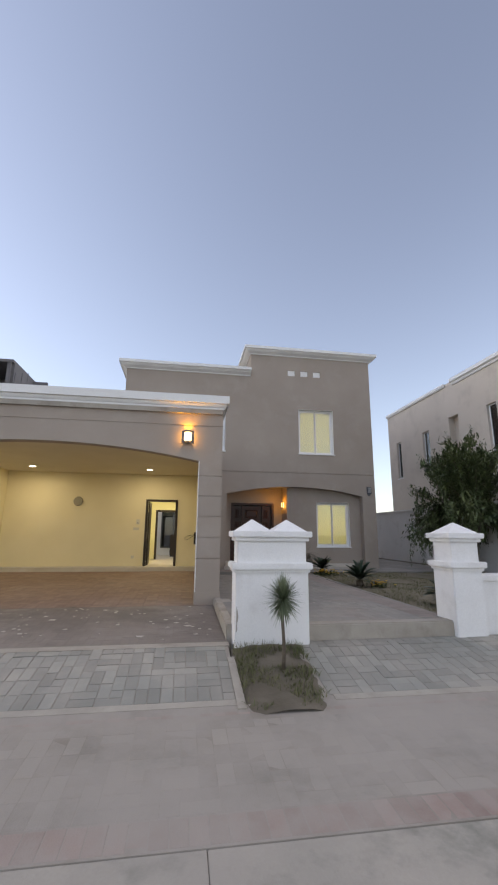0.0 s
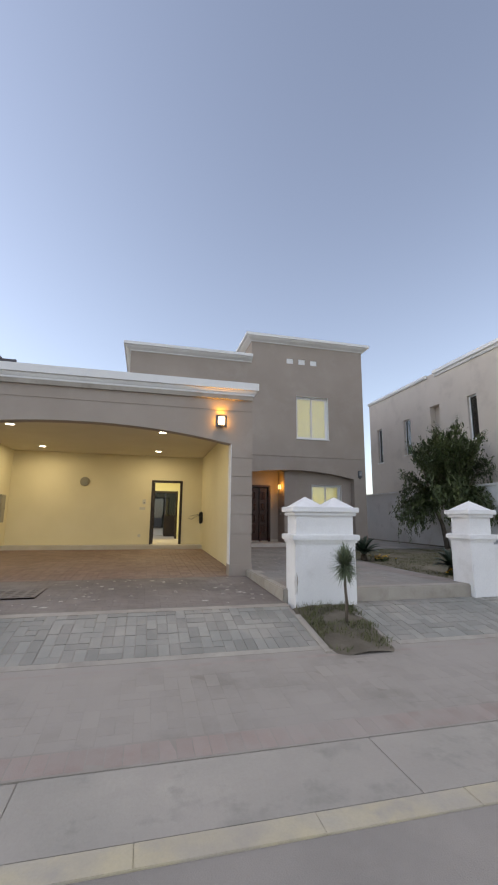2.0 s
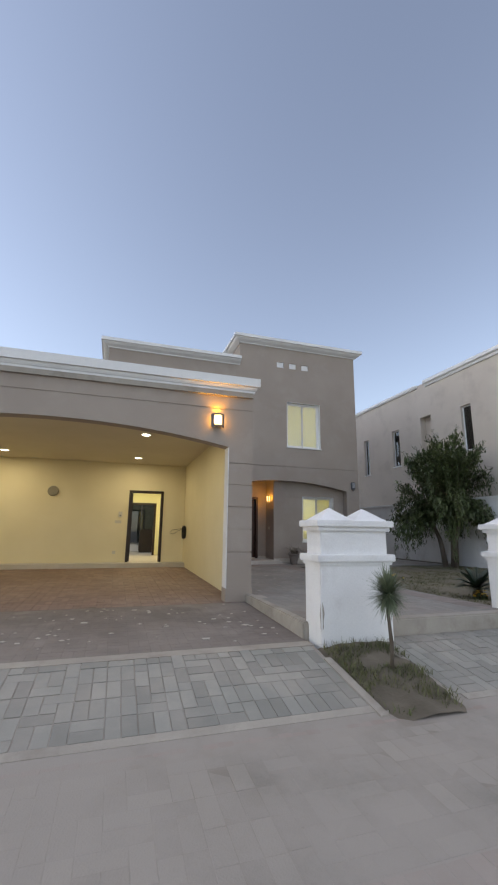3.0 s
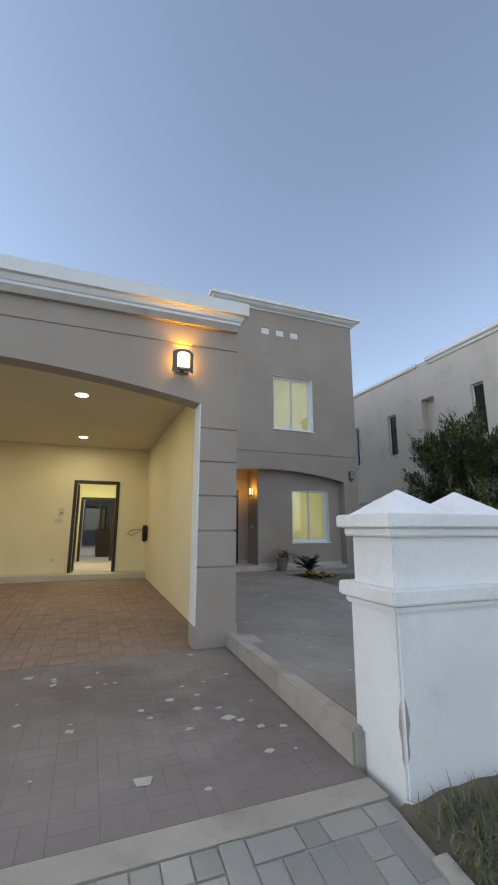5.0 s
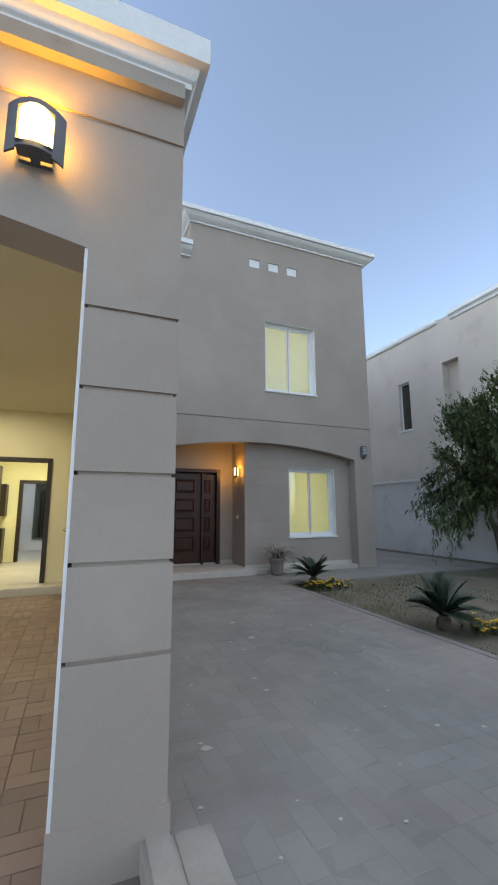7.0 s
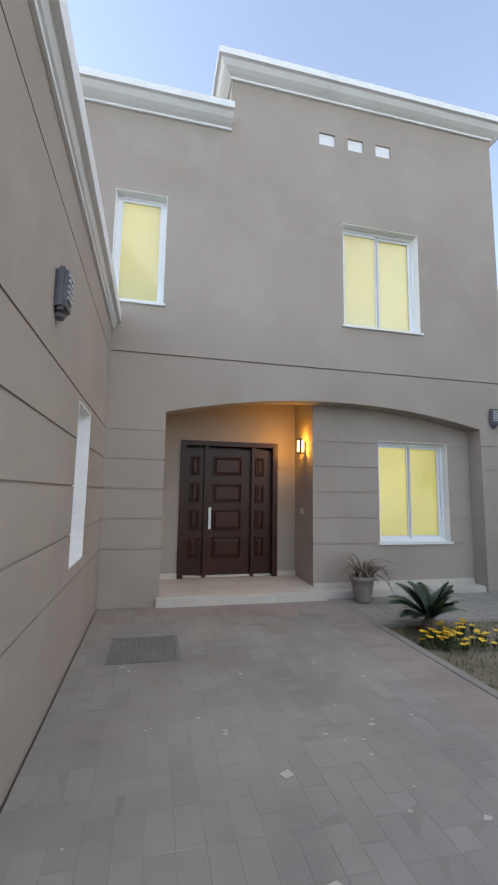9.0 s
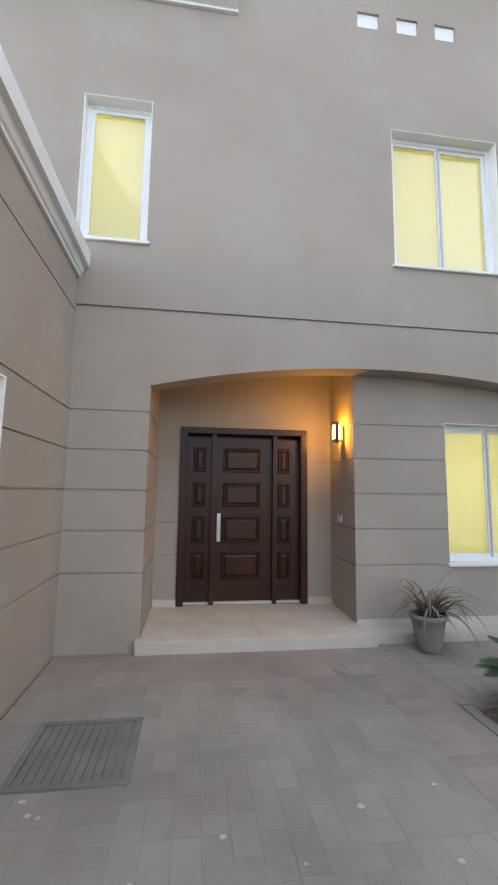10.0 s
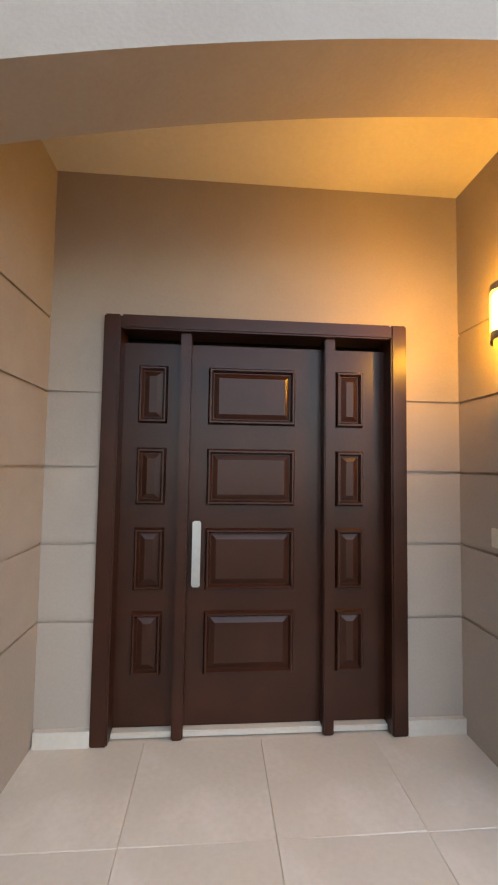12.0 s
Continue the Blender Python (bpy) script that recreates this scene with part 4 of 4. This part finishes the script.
for k in range(11):
    part("slat", boxes((-0.262 + k * 0.048, -0.222 + k * 0.048, -0.27, 0.27, -0.004, 0.008)), IRON, v)
v = thing("driveway_grate", (-3.35, 6.75, level(6.75)), "open dark drainage grid in the driveway", "drain cover")
bm = bmesh.new()
for k in range(7):
    quad_box(bm, -0.5 + k * 0.16, -0.44 + k * 0.16, -0.4, 0.4, -0.01, 0.014)
part("bar", bm, DRIVE, v)
bm = bmesh.new()
for k in range(6):
    quad_box(bm, -0.5, 0.52, -0.4 + k * 0.15, -0.35 + k * 0.15, -0.01, 0.012)
part("cross_bar", bm, DRIVE, v)
part("pit", boxes((-0.5, 0.52, -0.4, 0.4, -0.01, 0.007)), BEDSOIL, v)

# ---- plants ----
random.seed(5)


def tree(place):
    t = thing("tree", place, "bushy dark green weeping tree beside the garden wall", "tree")
    bm = bmesh.new()
    tips = []
    for k in range(3):
        a = k * 2.2 + 0.4
        b0 = Vector((0.16 * math.cos(a), 0.16 * math.sin(a), 0))
        p1 = b0 + Vector((0.12 * math.cos(a), 0.12 * math.sin(a), 0.9))
        p2 = p1 + Vector((0.25 * math.cos(a), 0.25 * math.sin(a), 0.7))
        tube(bm, [b0 - Vector((0, 0, 0.1)), b0 + (p1 - b0) * 0.5 + Vector((0.03, 0.02, 0)), p1, p2], [0.10, 0.085, 0.07, 0.05], 8)
        tips.append(p2)
    part("trunk", bm, BARK, t, "", True)
    bm = bmesh.new()
    verts, faces = [], []
    for k in range(92):
        s = tips[k % 3]
        a = random.uniform(0, math.tau)
        up = random.random() ** 0.8
        reach = random.uniform(0.6, 1.5) * (1.08 - 0.5 * up ** 2)
        end = Vector((reach * math.cos(a), reach * math.sin(a), 1.35 + 2.55 * up + random.uniform(-0.2, 0.25)))
        if end.x > 0.8 and end.z < 2.5:
            end.x = 0.7
        mid = (s + end) / 2 + Vector((0, 0, 0.35))
        tip = end + Vector((end.x * 0.22, end.y * 0.22, 0.25 if up > 0.45 else -0.55))
        if tip.x > 0.8 and tip.z < 2.5:
            tip.x = 0.75
        pts = []
        for i in range(13):
            f = i / 12
            q = s * (1 - f) ** 3 + mid * 3 * f * (1 - f) ** 2 + end * 3 * f * f * (1 - f) + tip * f ** 3
            pts.append(q)
        tube(bm, pts[::2], [0.032, 0.026, 0.02, 0.016, 0.012, 0.009, 0.005], 5)
        for i in range(3, 13):
            for n in range(32):
                q = pts[i] + Vector((random.gauss(0, 0.10), random.gauss(0, 0.10), random.gauss(0, 0.09)))
                w = Vector((random.gauss(0, 0.7), random.gauss(0, 0.7), random.uniform(-1.0, 0.5) if up < 0.6 else random.uniform(-0.5, 1.0))) + (pts[i] - pts[i - 1]).normalized() * 0.8
                blade(verts, faces, q, w, random.uniform(0.09, 0.20), random.uniform(0.034, 0.06), random.uniform(0.2, 0.9), 2)
        if up < 0.55:
            for n in range(3):
                q = Vector(pts[random.randint(8, 12)])
                drop = random.uniform(0.35, 0.85)
                for m in range(int(drop * 45)):
                    f = random.random()
                    blade(verts, faces, q + Vector((0.12 * f * math.cos(a) + random.gauss(0, 0.03), 0.12 * f * math.sin(a) + random.gauss(0, 0.03), -drop * f)), (random.gauss(0, 0.5), random.gauss(0, 0.5), -0.9), random.uniform(0.08, 0.17), 0.022, 0.5, 2)
        else:
            for n in range(26):
                f = random.random()
                blade(verts, faces, tip + Vector((random.gauss(0, 0.025), random.gauss(0, 0.025), 0)) + Vector((end.x, end.y, 1.6)).normalized() * 0.45 * f, (random.gauss(0, 0.6), random.gauss(0, 0.6), 0.7), random.uniform(0.06, 0.12), 0.02, 0.4, 2)
    part("limb", bm, BARK, t, "", True)
    field("crown", verts, faces, LEAF, t)
    return t


tree((9.2, 12.45, 0.40))


def cycad(place, size, seed, label):
    random.seed(seed)
    c = thing("cycad", place, label, "plant", "cycads on the lawn edge")
    bm = bmesh.new()
    lathe(bm, [(0.07, -0.05), (0.09, 0.05), (0.075, 0.13), (0.03, 0.17)], 10)
    part("trunk", bm, BARK, c)
    for k in range(20):
        verts, faces = [], []
        a = k * 2.4
        e = random.uniform(0.35, 1.3)
        d = Vector((math.cos(a) * math.cos(e), math.sin(a) * math.cos(e), math.sin(e)))
        p = Vector((0, 0, 0.14))
        L = size * random.uniform(0.85, 1.1)
        side = d.cross(Vector((0, 0, 1))).normalized()
        for i in range(32):
            f = i / 31
            l = 0.16 * size / 0.55 * math.sin(math.pi * (0.12 + 0.85 * f)) + 0.015
            for s in (-1, 1):
                blade(verts, faces, p, side * s + d * 0.7 + Vector((0, 0, 0.25)), l, 0.024, 0.25, 2)
            q = p + d * (L / 31)
            n0 = len(verts)
            verts += [tuple(p - side * 0.006), tuple(p + side * 0.006), tuple(q + side * 0.005), tuple(q - side * 0.005)]
            faces.append((n0, n0 + 1, n0 + 2, n0 + 3))
            p = q
            d = (d + Vector((0, 0, -0.03))).normalized()
        me = bpy.data.meshes.new("frond")
        me.from_pydata(verts, [], faces)
        me.materials.append(CYCAD)
        new("frond", me).parent = c


cycad((4.30, 12.70, 0.42), 0.46, 3, "dark green cycad beside yellow flowers on the lawn")
cycad((4.20, 9.70, 0.42), 0.50, 4, "spreading dark green cycad at the lawn edge")
cycad((4.55, 6.90, 0.42), 0.42, 6, "small dark cycad behind the gate pillar")


def flowers(place, n, spread, seed):
    random.seed(seed)
    c = thing("flower_patch", place, "low clump of small yellow flowers in soil", "flowers", "yellow flower clumps")
    verts, faces, pv, pf = [], [], [], []
    for k in range(n):
        x, y = random.gauss(0, spread), random.gauss(0, spread * 0.7)
        h = random.uniform(0.05, 0.15)
        for j in range(9):
            blade(verts, faces, (x, y, random.uniform(0, h * 0.7)), (random.gauss(0, 1), random.gauss(0, 1), 0.7), 0.06, 0.025, 0.8, 2)
        blade(verts, faces, (x, y, 0), (0.05, 0.05, 1), h, 0.008, 0.05, 2)
        for j in range(6):
            a = j * math.tau / 6
            blade(pv, pf, (x, y, h), (math.cos(a), math.sin(a), 0.5), 0.04, 0.036, 0.4, 2)
    field("foliage", verts, faces, LEAF, c)
    field("petals", pv, pf, PETAL, c, "yellow petals")


flowers((4.42, 12.42, 0.425), 46, 0.17, 1)
flowers((4.55, 9.45, 0.425), 30, 0.16, 2)
flowers((4.10, 12.35, 0.425), 14, 0.10, 8)
flowers((4.45, 6.75, 0.425), 16, 0.12, 9)

random.seed(11)
y = thing("yucca", (1.12, 4.66, level(4.66)), "young spiky grey-green yucca on a thin stem", "plant")
bm = bmesh.new()
tube(bm, [(0, 0, -0.05), (0.012, 0, 0.25), (0.0, 0.01, 0.5), (0.005, 0, 0.72)], [0.024, 0.02, 0.018, 0.022], 8)
part("stem", bm, BARK, y, "", True)
verts, faces = [], []
for k in range(620):
    a, e = random.uniform(0, math.tau), random.uniform(-1.2, 1.45)
    blade(verts, faces, (0.005, 0, 0.68 + random.uniform(0, 0.08)), (math.cos(a) * math.cos(e), math.sin(a) * math.cos(e), math.sin(e)), random.uniform(0.17, 0.28), 0.014, random.uniform(0.0, 0.35), 3)
field("leaves", verts, faces, YUCCA, y)

p = thing("potted_plant", (4.16, 13.92, 0.453), "wilted plant in a grey clay pot by the bay", "potted plant")
bm = bmesh.new()
lathe(bm, [(0.10, 0.0), (0.115, 0.05), (0.14, 0.2), (0.155, 0.29), (0.17, 0.295), (0.17, 0.34), (0.15, 0.34), (0.145, 0.30)], 24)
part("pot", bm, CLAY, p, "", True)
verts, faces = [], []
for k in range(70):
    a, e = random.uniform(0, math.tau), random.uniform(0.8, 1.5)
    blade(verts, faces, (random.gauss(0, 0.04), random.gauss(0, 0.04), 0.28), (math.cos(a) * math.cos(e) + 0.15, math.sin(a) * math.cos(e), math.sin(e)), random.uniform(0.35, 0.75), 0.028, random.uniform(1.6, 3.4), 6)
field("leaves", verts, faces, WILTED, p)

random.seed(21)
verts, faces = [], []
for k in range(26000):
    x, yy = random.uniform(3.92, 9.8), random.uniform(5.9, 12.93)
    if noise.noise((x * 0.9, yy * 0.9, 7)) + 0.25 * random.random() < 0.02:
        continue
    blade(verts, faces, (x, yy, 0.42 + 0.03 * noise.noise((x * 1.1, yy * 1.1, 0))), (random.gauss(0, 0.5), random.gauss(0, 0.5), 1), random.uniform(0.02, 0.05), 0.007, 0.6, 2)
g = tagged(field("grass", verts, faces, GRASS, None), "short patchy dry grass on the lawn", "grass")
verts, faces = [], []
for k in range(2600):
    f = random.random()
    x, yy = 0.64 + random.random() * 0.83, 4.0 + f * 1.17
    if noise.noise((x * 3, yy * 3, 2)) + 0.5 * (f - 0.45) + 0.2 * random.random() < 0.0:
        continue
    blade(verts, faces, (x, yy, level(yy) + 0.01), (random.gauss(0, 0.6), random.gauss(0, 0.6), 1), random.uniform(0.03, 0.08) + (0.08 * random.random() if f > 0.9 else 0), 0.007, 0.8, 2)
tagged(field("bed_grass", verts, faces, GRASS, None), "dry weeds and grass in the planting bed", "grass")

# ---- scraps and paint flecks ----
random.seed(31)


def flecks(name, n, area, height, sizes, label):
    verts, faces = [], []
    for k in range(n):
        x, yy = random.uniform(*area[:2]), random.uniform(*area[2:])
        s = random.uniform(*sizes) * (1 + (random.random() < 0.12))
        a0, m = random.uniform(0, math.tau), random.choice((4, 4, 5))
        n0 = len(verts)
        ring = []
        for j in range(m):
            r = s * random.uniform(0.6, 1.15)
            ring.append((x + r * math.cos(a0 + j * math.tau / m) * 1.3, yy + r * math.sin(a0 + j * math.tau / m)))
        z = height(yy)
        verts += [(a, b, level(b) + z - level(yy) if area[1] < 0.7 else z) for a, b in ring] + [(a, b, (level(b) + z - level(yy) if area[1] < 0.7 else z) + 0.004) for a, b in ring]
        faces.append(tuple(range(n0 + m, n0 + 2 * m)))
        for j in range(m):
            faces.append((n0 + j, n0 + (j + 1) % m, n0 + m + (j + 1) % m, n0 + m + j))
    return tagged(field(name, verts, faces, SCRAP, None), label, "debris")


flecks("plaster_scraps", 80, (-3.2, 0.45, 5.6, 7.7), lambda q: level(q) + 0.002, (0.008, 0.032), "scattered pale plaster scraps on the driveway")
flecks("paint_flecks", 90, (0.85, 3.3, 6.4, 12.4), lambda q: path_level(q) + 0.001, (0.005, 0.02), "pale paint flecks on the garden path")


# ---- paving, piece by piece ----
def piece_mesh(name, w, d, t, material, chamfer=0.0025):
    me = bpy.data.meshes.new(name)
    c = chamfer
    vs = [(-w / 2, -d / 2, -t), (w / 2, -d / 2, -t), (w / 2, d / 2, -t), (-w / 2, d / 2, -t), (-w / 2, -d / 2, -c), (w / 2, -d / 2, -c), (w / 2, d / 2, -c), (-w / 2, d / 2, -c), (-w / 2 + c, -d / 2 + c, 0), (w / 2 - c, -d / 2 + c, 0), (w / 2 - c, d / 2 - c, 0), (-w / 2 + c, d / 2 - c, 0)]
    fs = [(8, 9, 10, 11)] + [(a + o, (a + 1) % 4 + o, (a + 1) % 4 + o + 4, a + o + 4) for o in (0, 4) for a in range(4)]
    me.from_pydata(vs, [], fs)
    me.materials.append(material)
    return me, vs, fs


def layout(x0, x1, y0, y1, unit, style):
    """Centres and sizes of pavers: mixed blocks two by one units, some along, some across."""
    out = []
    nx, ny = int((x1 - x0) / unit), int((y1 - y0) / unit)
    ux, uy = (x1 - x0) / nx, (y1 - y0) / ny
    used = set()
    for j in range(ny):
        for i in range(nx):
            if (i, j) in used:
                continue
            if style == "weave":
                across = ((i // 2) + (j // 2)) % 2 == 0
            elif style == "mixed":
                across = random.random() < 0.3
            else:
                across = style == "across"
            a, b = (2, 1) if across else (1, 2)
            if i + a > nx or (i + a - 1, j) in used:
                a = 1
            if j + b > ny:
                b = 1
            for q in range(a):
                for r in range(b):
                    used.add((i + q, j + r))
            out.append((x0 + (i + a / 2) * ux, y0 + (j + b / 2) * uy, a * ux, b * uy))
    return out


def pave(rows, height, parent, single, joined, near, gap=0.007, rough=0.003, name="paver"):
    """Pieces inside the stretch near become parts of their own; the rest is one field."""
    shared, verts, faces, count = {}, [], [], 0
    for x, y, w, d in rows:
        key = (round(w, 3), round(d, 3))
        if key not in shared:
            shared[key] = piece_mesh(name, w - gap, d - gap, 0.03, single)
        me, vs, fs = shared[key]
        dy = 0.05
        tilt = math.atan2(height(y + dy) - height(y - dy), 2 * dy)
        m = Matrix.Translation((x, y, height(y) + random.uniform(-rough, rough))) @ Matrix.Rotation(tilt + random.gauss(0, 0.0035), 4, "X") @ Matrix.Rotation(random.gauss(0, 0.0035), 4, "Y")
        if count < 300 and near[0] < x < near[1] and near[2] < y < near[3]:
            ob = new(name, me)
            ob.matrix_basis = m
            ob.parent = parent
            count += 1
        else:
            n0 = len(verts)
            verts += [tuple(m @ Vector(q)) for q in vs]
            faces += [tuple(n0 + k for k in f) for f in fs]
    if verts:
        field(name + "_field", verts, faces, joined, parent)


random.seed(41)
PATHZ = path_level
pave(layout(-8.0, 0.56, 4.205, 5.31, 0.115, "mixed"), level, pavement, GREYPAVER, GREYPAVER_J, (-2.6, 0.6, 4.1, 5.5))
pave(layout(1.46, 9.0, 4.205, 5.43, 0.115, "mixed"), level, pavement, GREYPAVER, GREYPAVER_J, (1.4, 3.6, 4.1, 5.6))
pave(layout(-14.0, 14.0, 2.80, 3.88, 0.12, "mixed"), level, pavement, WALKPAVER, WALKPAVER_J, (-2.4, 1.5, 2.8, 3.9), 0.0025, 0.0008)
pave(layout(-14.0, 14.0, 2.57, 2.79, 0.11, "along"), level, pavement, REDPAVER, REDPAVER, (0, 0, 0, 0), 0.004, 0.001, "red_paver")
pave(layout(-14.0, 14.0, 3.89, 4.11, 0.11, "along"), level, pavement, REDPAVER, REDPAVER, (0, 0, 0, 0), 0.004, 0.001, "red_paver")
pave(layout(-6.4, 0.58, 5.49, 7.79, 0.105, "weave"), level, driveway, DRIVE, DRIVE, (-1.4, 0.6, 5.5, 7.8), 0.002, 0.0005)
pave(layout(-5.5, 0.48, 7.81, 13.54, 0.11, "weave"), level, garage_floor, GARPAVER, GARPAVER_J, (-1.2, 0.5, 7.8, 10.6), 0.005, 0.0015, "brick_paver")
pave(layout(3.37, 3.79, 5.63, 13.5, 0.105, "across"), PATHZ, garden_path, EDGEPAVER, EDGEPAVER, (0, 0, 0, 0), 0.003, 0.001, "edge_paver")
pave(layout(0.73, 3.79, 13.5, 14.05, 0.11, "along"), PATHZ, garden_path, EDGEPAVER, EDGEPAVER, (0, 0, 0, 0), 0.003, 0.001, "edge_paver")
pave(layout(0.73, 3.365, 5.63, 13.495, 0.12, "mixed"), PATHZ, garden_path, PATHPAVER, PATHPAVER_J, (0.7, 3.4, 9.0, 11.4), 0.0025, 0.0008)
pave(layout(3.91, 9.8, 13.06, 14.12, 0.15, "mixed"), PATHZ, garden_path, PATHPAVER, PATHPAVER_J, (0, 0, 0, 0), 0.004, 0.0012)
pave(layout(6.92, 9.8, 14.13, 23.6, 0.15, "mixed"), PATHZ, garden_path, PATHPAVER, PATHPAVER_J, (0, 0, 0, 0), 0.004, 0.0012)
pave([(1.42 + 0.575 * (i + 0.5), 14.06 + 0.57 * (j + 0.5), 0.575, 0.57) for i in range(4) for j in range(2)], lambda q: 0.572, porch, TILE, TILE, (1, 4, 14, 16), 0.0012, 0.0001, "tile")
